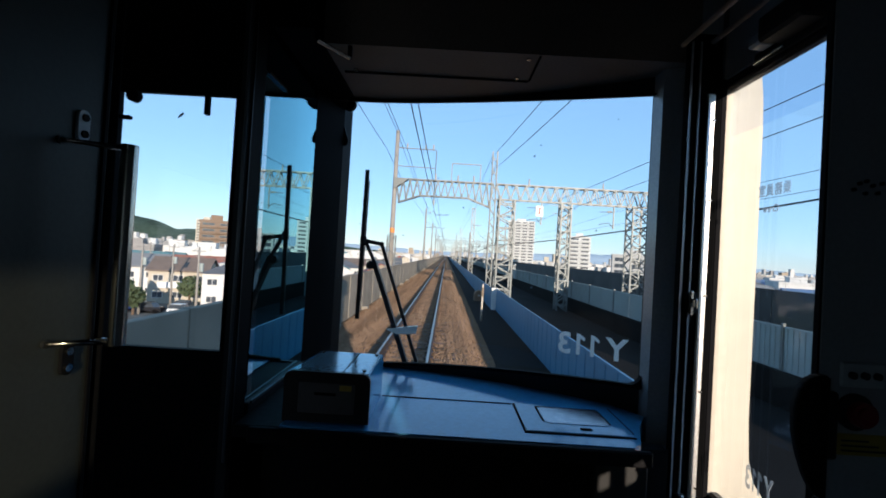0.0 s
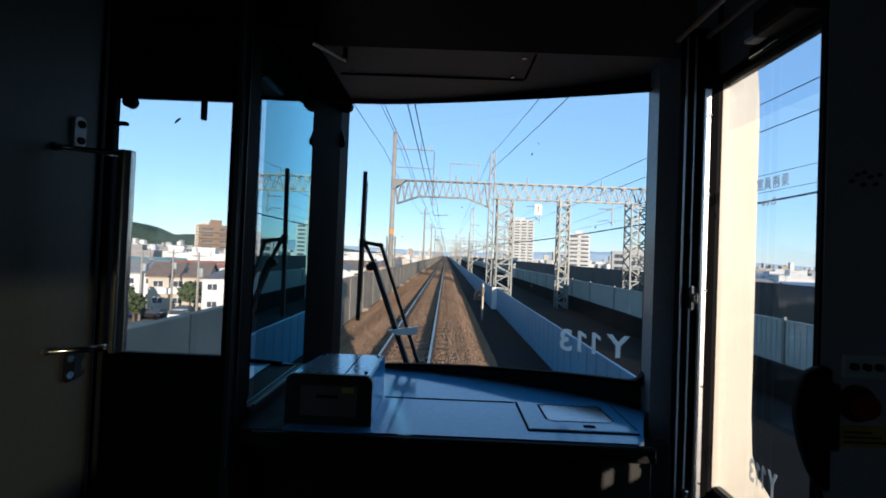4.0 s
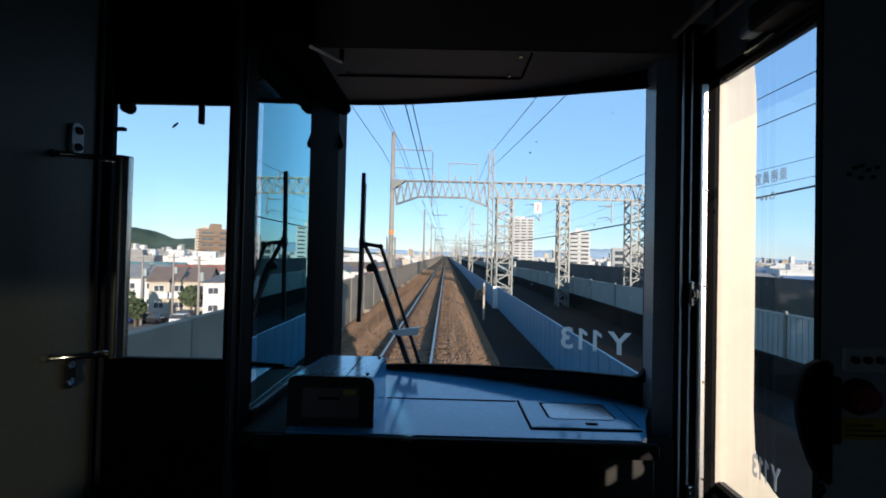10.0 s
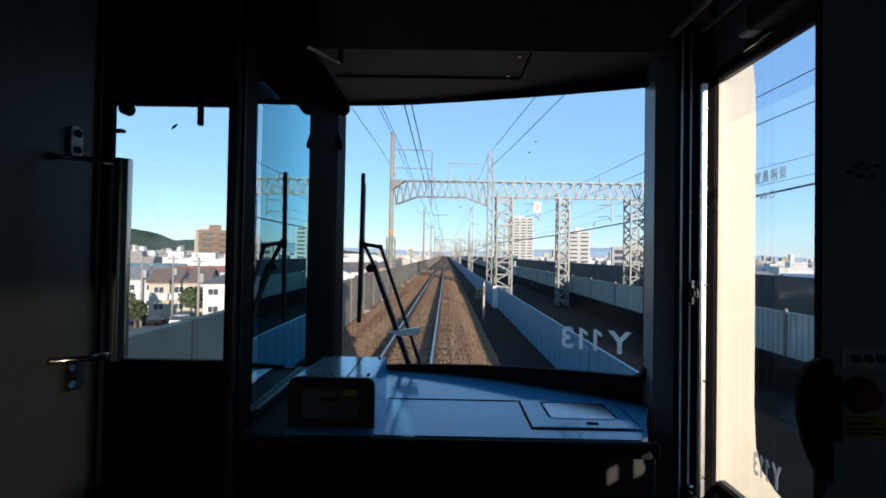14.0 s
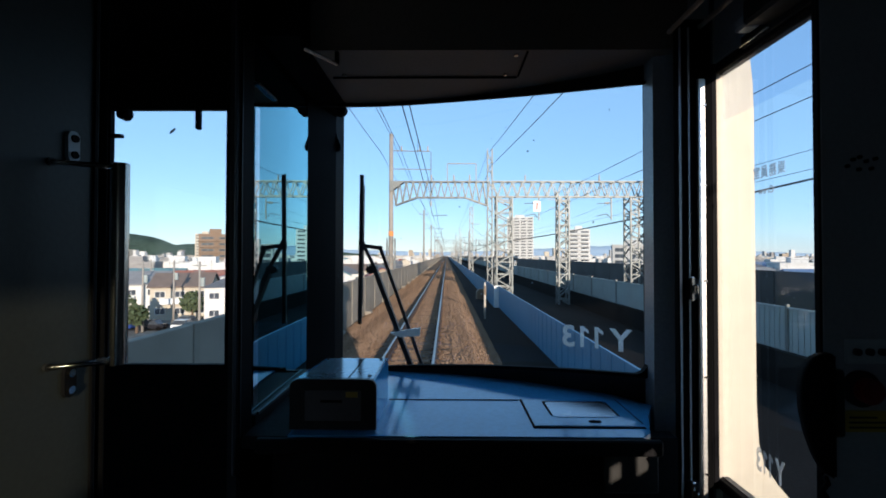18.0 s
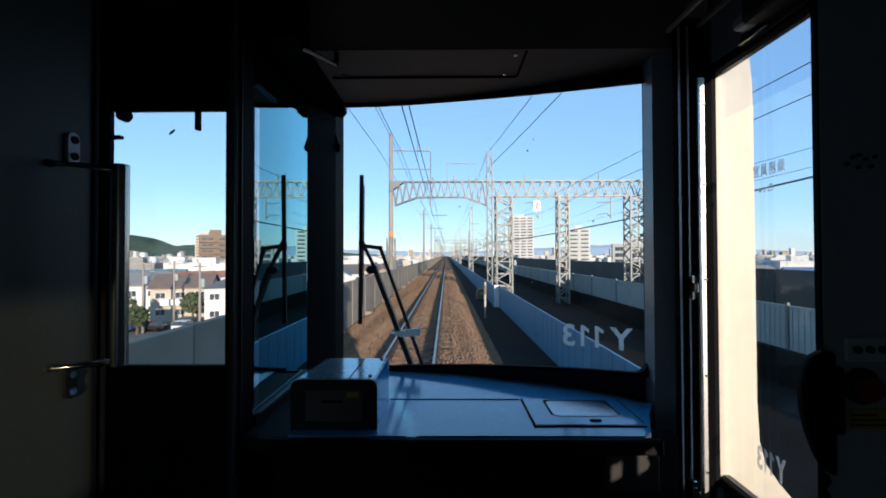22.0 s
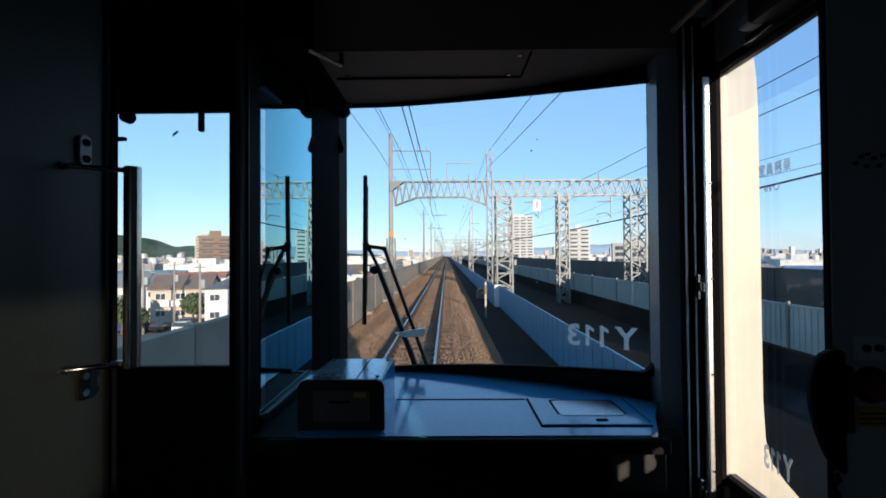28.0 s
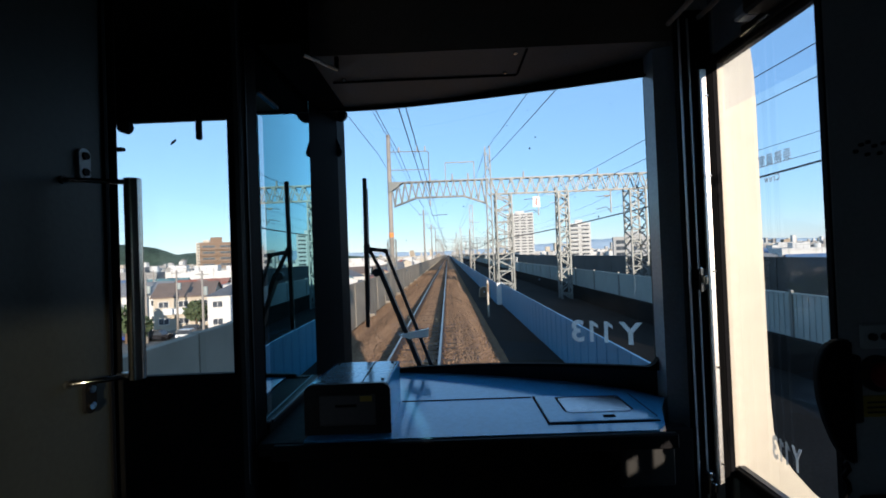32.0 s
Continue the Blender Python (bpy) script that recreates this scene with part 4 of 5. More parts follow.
def truss(parent, xa, xb, y, z0, z1, step, haunch=True):
    for name, z in (("top_chord", z1), ("bottom_chord", z0)):
        bm = bmesh.new()
        for dy in (-0.25, 0.25):
            if z == z0 and haunch:
                h = 1.9
                bar((xa + 0.2, y + dy, z0 - 0.62), (xa + h, y + dy, z0), 0.08, 0.08, bm)
                bar((xa + h, y + dy, z0), (xb - h, y + dy, z0), 0.08, 0.08, bm)
                bar((xb - h, y + dy, z0), (xb - 0.2, y + dy, z0 - 0.62), 0.08, 0.08, bm)
            else:
                bar((xa, y + dy, z), (xb, y + dy, z), 0.08, 0.08, bm)
        part(name, bm, M["galv"], parent)
    n = max(2, int((xb - xa) / step))
    for i in range(n):
        a, c = xa + (xb - xa) * i / n, xa + (xb - xa) * (i + 1) / n
        bm = bmesh.new()
        for dy in (-0.25, 0.25):
            zz = lambda x: z0 - (0.62 * max(0, 1 - min(x - xa, xb - x) / 1.9) if haunch else 0)
            m_ = (a + c) / 2
            bar((a, y + dy, z1), (m_, y + dy, zz(m_)), 0.065, 0.065, bm)
            bar((m_, y + dy, zz(m_)), (c, y + dy, z1), 0.065, 0.065, bm)
        bar((a, y - 0.25, z1), (c, y + 0.25, z1), 0.04, 0.04, bm)
        part("brace", bm, M["galv"], parent)


def gantry(y, wide=True):
    g = thing("catenary_gantry", "galvanised lattice catenary gantry over the tracks", "gantry", "catenary gantries")
    part("left_pole", tube([(-3.4, y, -2.0), (-3.4, y, 11.6)], 0.2, 14, taper=0.15), M["pole"], g, smooth=True)
    part("orange_band", tube([(-3.4, y, 3.75), (-3.4, y, 4.1)], 0.195, 14), M["orange"], g)
    part("pole_base", lattice(bmesh.new(), -3.4, y, -2.5, 3.6, 0.62, 0.75), M["galv"], g)
    part("right_mast", lattice(bmesh.new(), 4.15, y, -1.5, 10.4, 0.36, 0.5, 0.045), M["galv"], g)
    truss(g, -3.3, 4.15, y, 6.7, 7.9, 0.5)
    for x in (-3.2, 3.95):
        part("gusset", prism([(x - 0.25, 7.95), (x + 0.6 * (1 if x < 0 else -1) + 0.25, 7.9), (x - 0.25, 7.1)], y - 0.28, y + 0.28), M["galv"], g)
    if wide:
        truss(g, 4.35, 21.0, y, 6.75, 7.9, 0.75, False)
        for x, w in ((5.2, 1.15), (9.7, 0.75), (15.2, 1.15), (20.5, 0.8)):
            bm = lattice(bmesh.new(), x, y, -1.4, 6.75, w, 0.62, 0.08)
            for k in range(9):
                for s in (-1, 1):
                    bar((x - w / 2, y + s * w / 2, -1.0 + 0.93 * k), (x + w / 2, y + s * w / 2, -1.0 + 0.93 * k), 0.07, 0.07, bm)
            part("column", bm, M["galv"], g)
    part("upper_arm", bar((-3.4, y, 10.3), (-0.4, y, 10.25), 0.06, 0.06), M["galv"], g)
    part("upper_arm", bar((-3.4, y, 8.9), (-0.4, y, 8.85), 0.06, 0.06), M["galv"], g)
    for x in (-2.6, -1.2, -0.6):
        part("insulator", tube([(x, y, 10.3), (x, y, 10.65)], 0.055, 8), M["insul"], g)
    bm = bmesh.new()                       # small portal on the truss
    for x in (0.9, 3.1):
        bar((x, y, 7.9), (x, y, 9.3), 0.07, 0.07, bm)
    bar((0.9, y, 9.3), (3.1, y, 9.3), 0.07, 0.07, bm)
    part("top_frame", bm, M["galv"], g)
    for x in (-0.3, 1.4, 2.6, 6.8, 12.4, 17.6):
        part("insulator", tube([(x, y - 0.25, 7.95), (x, y - 0.25, 8.05), (x, y - 0.25, 8.4)], 0.085, 8, taper=0.05), M["insul"], g)
    if wide:
        for x in (7.9, 13.4, 18.2):
            bm = bar((x, y, 6.7), (x, y, 5.0), 0.08, 0.08)
            tube([(x, y, 5.1), (x - 0.35, y, 5.45), (x - 1.1, y, 5.3)], 0.03, 6, bm)
            tube([(x, y, 6.3), (x - 1.1, y, 6.25)], 0.025, 6, bm)
            part("drop_arm", bm, M["galv"], g)
            part("insulator", tube([(x - 0.15, y, 6.3), (x - 0.5, y, 6.28)], 0.07, 8), M["insul"], g)
    part("warning_sign", box(7.4, 7.95, y - 0.36, y - 0.34, 5.6, 6.4, 0.01), M["white_plate"], g)
    part("sign_flash", prism([(7.58, 5.75), (7.72, 5.75), (7.78, 6.25), (7.62, 6.25)], y - 0.368, y - 0.3605), M["red"], g)
    part("drop_arm", tube([(-0.35, y, 6.0), (-0.35, y, 10.2)], 0.035, 8), M["galv"], g)
    part("cantilever", tube([(-0.35, y, 5.6), (-0.2, y, 5.3), (0.9, y, 5.35)], 0.025, 8), M["galv"], g)
    part("insulator", tube([(-0.35, y, 6.05), (-0.35, y, 6.45)], 0.06, 10), M["insul"], g)
    return g


gantry(31.0)
gantry(150.0)
gantry(270.0)
gantry(400.0)


def mast(y, side=-1):
    m = thing("catenary_mast", "pale concrete catenary mast with bracket arm", "mast", "catenary masts")
    x = -3.4
    part("pole", tube([(x, y, -2.0), (x, y, 10.8)], 0.19, 12, taper=0.14), M["pole"], m, smooth=True)
    bm = bmesh.new()
    bar((x, y, 7.2), (0.4, y, 7.25), 0.06, 0.08, bm)
    bar((x, y, 8.3), (-1.0, y, 7.25), 0.05, 0.05, bm)
    part("bracket_arm", bm, M["galv"], m)
    part("cross_arm", bar((x - 0.9, y, 9.9), (x + 0.9, y, 9.9), 0.07, 0.07), M["galv"], m)
    for dx in (-0.8, 0.0, 0.8):
        part("insulator", tube([(x + dx, y, 9.95), (x + dx, y, 10.25)], 0.06, 8), M["insul"], m)
    part("steady_arm", tube([(-0.1, y, 7.2), (-0.1, y, 5.5), (0.7, y, 5.3)], 0.022, 6), M["galv"], m)
    return m


first = mast(76.0)
for y in (112.0, 190.0, 230.0, 310.0, 350.0, 440.0, 480.0, 520.0):
    copy_thing(first, pose(0, y - 76.0, 0))


def lattice_mast(y):
    m = thing("lattice_mast", "pale lattice mast with strutted bracket arm by the wall", "mast", "lattice masts")
    x = 4.15
    part("shaft", lattice(bmesh.new(), x, y, -0.6, 8.6, 0.42, 0.5, 0.05), M["mast_paint"], m)
    part("cap_frame", box(x - 0.26, x + 0.26, y - 0.26, y + 0.26, 8.6, 8.68), M["mast_paint"], m)
    part("bracket_arm", tube([(x, y, 3.6), (8.9, y, 3.65)], 0.045, 8), M["galv"], m)
    part("strut", tube([(x, y, 1.3), (7.4, y, 3.6)], 0.05, 8), M["mast_paint"], m)
    part("stay", tube([(x, y, 6.1), (7.0, y, 3.65)], 0.015, 6), M["wire"], m)
    for q in (5.2, 7.8):
        part("insulator", tube([(q, y, 3.65), (q, y, 4.0)], 0.07, 10), M["insul"], m)
    part("cross_arm", bar((x - 0.2, y - 0.26, 6.4), (x + 1.1, y - 0.26, 6.4), 0.07, 0.07), M["galv"], m)
    part("steady_arm", tube([(7.9, y, 3.6), (7.9, y, 2.7), (7.0, y, 2.55)], 0.022, 6), M["galv"], m)
    return m


shaft = lattice_mast(54.0)
for y in (98.0, 128.0, 172.0, 216.0):
    copy_thing(shaft, pose(0, y - 54.0, 0))


def far_mast(x, y, h):
    m = thing("line_mast", "slender concrete mast of the neighbouring tracks", "mast", "neighbouring masts")
    part("pole", tube([(x, y, -1.0), (x, y, h)], 0.2, 10, taper=0.13), M["pole"], m, smooth=True)
    part("arm", bar((x - 1.4, y, h - 1.2), (x + 0.5, y, h - 1.2), 0.08, 0.08), M["galv"], m)
    part("arm", bar((x - 1.0, y, h - 2.4), (x + 0.4, y, h - 2.4), 0.07, 0.07), M["galv"], m)
    return m


for x, y, h in ((17.6, 62, 12), (17.6, 118, 12), (17.6, 170, 12), (5.3, 80, 7), (5.3, 125, 7), (5.3, 190, 7.5), (17.6, 230, 12), (17.6, 300, 12), (17.6, 370, 12), (10.2, 210, 11), (10.2, 260, 11), (17.4, 24, 11)):
    far_mast(x, y, h)


def wire(name, label, runs, r):
    w = thing(name, label, "wire")
    for pts in runs:
        part("conductor", tube(pts, r, 5), M["wire"], w)
    return w


def sag(x0, z0, x1, z1, ya, yb, drop, n=8):
    return [(x0 + (x1 - x0) * i / n, ya + (yb - ya) * i / n, z0 + (z1 - z0) * i / n - drop * 4 * (i / n) * (1 - i / n)) for i in range(n + 1)]


ys = [-20, 31, 76, 112, 150, 190, 230, 270, 310, 350, 400]
cw = wire("contact_wire", "thin overhead contact wire above the track", [[(0.15 * (-1) ** i, y, 5.2) for i, y in enumerate(ys)]], 0.013)
for a, c in zip(ys, ys[1:]):
    part("messenger", tube(sag(0, 6.15, 0, 6.15, a, c, 0.45), 0.014, 5), M["wire"], cw)
    bm = bmesh.new()
    for k in range(1, 8):
        t = k / 8
        tube([(0, a + (c - a) * t, 5.2), (0, a + (c - a) * t, 6.15 - 0.45 * 4 * t * (1 - t))], 0.005, 4, bm)
    part("droppers", bm, M["wire"], cw)
wire("feeder_wire", "dark feeder wires on the mast tops", [sag(x, z, x, z, a, c, 0.5) for a, c in zip(ys, ys[1:]) for x, z in ((-4.2, 10.2), (-2.6, 10.2), (-3.4, 11.4))], 0.02)
wire("power_wire", "dark power wires crossing to the far masts", [sag(7.0, 9.5, 4.1, 10.2, -15, 31, 0.4), sag(8.5, 9.5, 4.1, 9.0, -15, 31, 0.4), sag(4.0, 10.2, 4.0, 9.8, 31, 150, 0.8), sag(4.2, 9, 4.2, 9, 31, 150, 0.8)], 0.018)
wire("side_contact_wire", "overhead wires of the neighbouring tracks", [sag(x, z, x, z, a, c, dr) for a, c in zip(ys, ys[1:]) for x, z, dr in ((13.4, 5.3, 0.02), (13.4, 6.3, 0.4), (7.9, 5.4, 0.02), (7.9, 6.4, 0.4))], 0.011)
wire("black_cable", "heavy black cable sagging along the second viaduct", [sag(19.5, 6.4, 7.5, 4.1, 14, 60, 0.5), sag(7.5, 4.1, 5.4, 4.4, 60, 125, 1.0)], 0.055)

# lineside post and box
lpst = thing("marker_post", "pale striped marker post with a brown cap", "marker post")
part("post", tube([(2.55, 18.0, -0.55), (2.55, 18.0, 0.75)], 0.045, 10), M["post_paint"], lpst, smooth=True)
part("head", tube([(2.55, 18.0, 0.55), (2.55, 18.0, 0.95)], 0.062, 10), M["shadow_gap"], lpst)
part("cap", tube([(2.55, 18.0, 0.95), (2.55, 18.0, 1.1)], 0.05, 10, taper=0.03), M["post_paint"], lpst)
jb = thing("track_box", "brown rusty trackside box with a domed front", "trackside box")
arch = [(2.76, -0.55), (3.40, -0.55), (3.39, -0.15)] + [(3.085 + 0.30 * math.cos(radians(t)), -0.12 + 0.27 * math.sin(radians(t))) for t in range(0, 181, 20)] + [(2.78, -0.15)]
part("body", prism(arch, 25.95, 26.45), M["shadow_gap"], jb)
part("front_plate", prism([(x * 0.86 + 3.085 * 0.14, z * 0.86 - 0.03) for x, z in arch], 25.93, 25.95), M["rust"], jb)
part("clasp", box(3.05, 3.13, 25.905, 25.93, -0.20, -0.13, 0.005), M["white_plate"], jb)

# ================================================================ THE TOWN
rng = random.Random(7)
wm = bpy.data.meshes.new("window")
b = bmesh.new()
box(-0.5, 0.5, -0.06, 0.02, -0.5, 0.5, bm=b, mi=0)
box(-0.45, -0.02, -0.066, -0.058, -0.44, 0.44, bm=b, mi=1)
box(0.02, 0.45, -0.066, -0.058, -0.44, 0.44, bm=b, mi=1)
b.to_mesh(wm)
b.free()
wm.materials.append(M["frame"])
wm.materials.append(M["pane"])


bay = bpy.data.meshes.new("window")
b = bmesh.new()
box(-0.5, 0.5, -0.03, 0.02, -0.5, 0.5, bm=b, mi=0)
box(-0.47, -0.02, -0.036, -0.028, -0.46, 0.46, bm=b, mi=1)
box(0.02, 0.47, -0.036, -0.028, -0.46, 0.46, bm=b, mi=1)
b.to_mesh(bay)
b.free()
bay.materials.append(M["galv"])
bay.materials.append(M["pane"])


def add_windows(h, w, d, z_list, size=(1.6, 1.1), step=2.6):
    """Windows on the side that faces the line (-y) and on +x."""
    for z in z_list:
        n = max(1, int(w / step))
        for i in range(n):
            share("window", wm, Matrix.Translation((-w / 2 + w * (i + 0.5) / n, -d / 2, z)) @ Matrix.Diagonal((size[0], 1, size[1], 1)), h)
        n = max(1, int(d / step))
        for i in range(n):
            share("window", wm, Matrix.Translation((w / 2, -d / 2 + d * (i + 0.5) / n, z)) @ Matrix.Rotation(radians(90), 4, "Z") @ Matrix.Diagonal((size[0], 1, size[1], 1)), h)


def house(w, d, h, wall, roof, style):
    words = {"gable": "pitched roof", "hip": "hipped roof", "flat": "flat roof"}[style]
    ob = thing("house", "small town house, %s walls and %s" % (wall.name.split("_")[1], words), "house", "town houses")
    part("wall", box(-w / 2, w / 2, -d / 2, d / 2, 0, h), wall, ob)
    e = 0.5
    if style == "flat":
        bm = bmesh.new()
        for x0, x1, y0, y1 in ((-w / 2 - 0.1, w / 2 + 0.1, -d / 2 - 0.1, -d / 2 + 0.15), (-w / 2 - 0.1, w / 2 + 0.1, d / 2 - 0.15, d / 2 + 0.1), (-w / 2 - 0.1, -w / 2 + 0.15, -d / 2 + 0.15, d / 2 - 0.15), (w / 2 - 0.15, w / 2 + 0.1, -d / 2 + 0.15, d / 2 - 0.15)):
            box(x0, x1, y0, y1, h - 0.1, h + 0.6, bm=bm)
        part("parapet", bm, wall, ob)
        part("roof_tank", tube([(w * 0.3, d * 0.1, h), (w * 0.3, d * 0.1, h + 1.7)], 0.7, 10), M["white_plate"], ob)
        bm = bmesh.new()
        for k in range(9):
            bar((-w / 2 + w * k / 8, -d / 2, h + 0.6), (-w / 2 + w * k / 8, -d / 2, h + 1.5), 0.05, 0.05, bm)
        bar((-w / 2, -d / 2, h + 1.5), (w / 2, -d / 2, h + 1.5), 0.06, 0.06, bm)
        part("roof_railing", bm, M["galv"], ob)
        part("aircon_unit", box(w * 0.05, w * 0.05 + 0.9, -d / 2 - 0.45, -d / 2 - 0.02, 3.3, 4.0, 0.03), M["white_plate"], ob)
        part("roof_hut", box(-w * 0.2, w * 0.12, -d * 0.1, d * 0.25, h, h + 2.0), wall, ob)
    elif style == "gable":
        rise = d * 0.25
        bm = bmesh.new()
        for x0, x1 in ((-w / 2, -w / 2 + 0.12), (w / 2 - 0.12, w / 2)):
            lo = [bm.verts.new((x0, y, z)) for y, z in ((-d / 2, h), (d / 2, h), (0, h + rise))]
            hi = [bm.verts.new((x1, y, z)) for y, z in ((-d / 2, h), (d / 2, h), (0, h + rise))]
            bm.faces.new(lo)
            bm.faces.new(hi[::-1])
            for i in range(3):
                bm.faces.new((lo[i], hi[i], hi[(i + 1) % 3], lo[(i + 1) % 3]))
        bmesh.ops.recalc_face_normals(bm, faces=list(bm.faces))
        part("gable_wall", bm, wall, ob)
        for s_ in (-1, 1):
            drop = rise * e / (d / 2)
            o = [(s_ * (d / 2 + e), h - drop), (s_ * (d / 2 + e), h - drop + 0.18), (0, h + rise + 0.2), (0, h + rise + 0.01)]
            bm = bmesh.new()
            a_, c_ = [bm.verts.new((-w / 2 - 0.4, y, z)) for y, z in o], [bm.verts.new((w / 2 + 0.4, y, z)) for y, z in o]
            bm.faces.new(a_)
            bm.faces.new(c_[::-1])
            for i in range(4):
                bm.faces.new((a_[i], c_[i], c_[(i + 1) % 4], a_[(i + 1) % 4]))
            bmesh.ops.recalc_face_normals(bm, faces=list(bm.faces))
            part("roof_slope", bm, roof, ob)
        part("balcony", box(-w * 0.32, w * 0.08, -d / 2 - 1.0, -d / 2, 2.75, 3.75, 0.02), M["white_plate"], ob)
    else:
        bm = bmesh.new()
        r = d / 2
        v = [bm.verts.new(c) for c in ((-w / 2 - e, -d / 2 - e, h - 0.1), (w / 2 + e, -d / 2 - e, h - 0.1), (w / 2 + e, d / 2 + e, h - 0.1), (-w / 2 - e, d / 2 + e, h - 0.1), (-w / 2 + r, 0, h + d * 0.25), (w / 2 - r, 0, h + d * 0.25))]
        for f in ((0, 1, 5, 4), (1, 2, 5), (2, 3, 4, 5), (3, 0, 4), (3, 2, 1, 0)):
            bm.faces.new([v[i] for i in f])
        part("roof", bm, roof, ob)
    if style != "flat":
        bm = bmesh.new()
        bar((w * 0.2, 0, h + 1.0), (w * 0.2, 0, h + 4.3), 0.05, 0.05, bm)
        for k in range(4):
            bar((w * 0.2 - 0.6 + 0.1 * k, 0, h + 3.4 + 0.25 * k), (w * 0.2 + 0.6 - 0.1 * k, 0, h + 3.4 + 0.25 * k), 0.04, 0.04, bm)
        part("antenna", bm, M["galv"], ob)
        part("downpipe", tube([(w / 2 + 0.06, -d / 2 + 0.2, 0), (w / 2 + 0.06, -d / 2 + 0.2, h - 0.2)], 0.06, 6), M["frame"], ob)
    add_windows(ob, w, d, [1.5 + 2.9 * k for k in range(int(h / 2.9))])
    return ob


def block(name, label, w, d, floors, wall, at, turn=0.0, balconies=True, fh=2.95):
    """An apartment block with a balcony and windows for each flat."""
    ob = thing(name, label, "apartment block")
    h = floors * fh
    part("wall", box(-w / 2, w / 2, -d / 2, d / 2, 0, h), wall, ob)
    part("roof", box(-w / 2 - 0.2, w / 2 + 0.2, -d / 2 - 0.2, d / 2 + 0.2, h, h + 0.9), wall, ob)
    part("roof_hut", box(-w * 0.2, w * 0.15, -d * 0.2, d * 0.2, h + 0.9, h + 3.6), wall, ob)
    n = max(2, int(w / 6.0))
    bm_ = bpy.data.meshes.new("balcony")
    b2 = bmesh.new()
    bw = w / n - 0.5
    box(-bw / 2, bw / 2, -1.3, 0, -0.12, 0, bm=b2)
    box(-bw / 2, bw / 2, -1.3, -1.2, 0, 1.05, bm=b2)
    box(-bw / 2, -bw / 2 + 0.1, -1.2, 0, 0, 1.05, bm=b2)
    box(bw / 2 - 0.1, bw / 2, -1.2, 0, 0, 1.05, bm=b2)
    b2.to_mesh(bm_)
    b2.free()
    bm_.materials.append(wall)
    for k in range(floors):
        for i in range(n):
            x = -w / 2 + w * (i + 0.5) / n
            share("window", bay, Matrix.Translation((x, -d / 2, k * fh + 1.35)) @ Matrix.Diagonal((bw * 0.75, 1, 2.0, 1)), ob)
            if balconies:
                share("balcony", bm_, Matrix.Translation((x, -d / 2, k * fh + 0.15)), ob)
        for i in range(max(1, int(d / 5))):
            m_ = max(1, int(d / 5))
            share("window", bay, Matrix.Translation((-w / 2, -d / 2 + d * (i + 0.5) / m_, k * fh + 1.6)) @ Matrix.Rotation(radians(-90), 4, "Z") @ Matrix.Diagonal((1.4, 1, 1.2, 1)), ob)
            share("window", bay, Matrix.Translation((w / 2, -d / 2 + d * (i + 0.5) / m_, k * fh + 1.6)) @ Matrix.Rotation(radians(90), 4, "Z") @ Matrix.Diagonal((1.4, 1, 1.2, 1)), ob)
    ob.matrix_basis = pose(*at, 0, 0, turn)
    return ob


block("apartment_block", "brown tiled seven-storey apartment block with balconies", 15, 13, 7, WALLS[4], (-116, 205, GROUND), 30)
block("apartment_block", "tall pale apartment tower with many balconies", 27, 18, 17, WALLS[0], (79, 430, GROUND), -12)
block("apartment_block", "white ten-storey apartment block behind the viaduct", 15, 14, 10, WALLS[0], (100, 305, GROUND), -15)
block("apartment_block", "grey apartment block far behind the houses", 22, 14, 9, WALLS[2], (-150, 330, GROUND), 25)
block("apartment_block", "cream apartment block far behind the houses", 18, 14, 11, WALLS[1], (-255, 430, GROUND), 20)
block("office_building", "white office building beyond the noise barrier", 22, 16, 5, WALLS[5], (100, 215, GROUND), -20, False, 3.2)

kinds = []
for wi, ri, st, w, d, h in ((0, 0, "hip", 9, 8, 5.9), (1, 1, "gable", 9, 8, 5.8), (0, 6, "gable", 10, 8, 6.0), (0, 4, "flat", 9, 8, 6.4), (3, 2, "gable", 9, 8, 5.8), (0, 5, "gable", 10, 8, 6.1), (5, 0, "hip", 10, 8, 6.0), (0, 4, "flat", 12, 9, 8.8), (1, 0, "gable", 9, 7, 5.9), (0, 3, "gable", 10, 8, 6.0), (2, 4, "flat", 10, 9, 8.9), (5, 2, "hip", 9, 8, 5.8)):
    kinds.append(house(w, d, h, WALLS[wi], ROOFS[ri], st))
spots = [(-36.5, 72.5), (-47, 74.5), (-57.5, 77), (-40.5, 84), (-51.5, 86.5), (-62.5, 89), (-46, 96.5), (-57, 99), (-68.5, 101.5), (-74, 90), (-80, 106), (-63, 111), (-51.5, 108.5), (-74.5, 114), (-27, 72), (-33, 93), (-40, 107), (62, 76), (74, 84), (86, 96), (70, 98), (96, 110), (84, 112)]
tries = 0
while len(spots) < 225 and tries < 9000:
    tries += 1
    left = rng.random() < 0.74
    if left:
        y = 100 + 330 * rng.random() ** 1.35
        x = -y * (rng.uniform(0.5, 0.86) if rng.random() < 0.62 else rng.uniform(0.1, 0.5))
    else:
        y = 70 + 340 * rng.random()
        x = y * rng.uniform(0.55, 1.1)
    if any(abs(x - a) < 10.4 and abs(y - c) < 9.2 for a, c in spots):
        continue
    if any((x - a) ** 2 + (y - c) ** 2 < r * r for a, c, r in ((-116, 205, 17), (79, 430, 24), (100, 305, 18), (-150, 330, 20), (-255, 430, 20), (100, 215, 21), (-44, 63, 4))):
        continue
    spots.append((x, y))
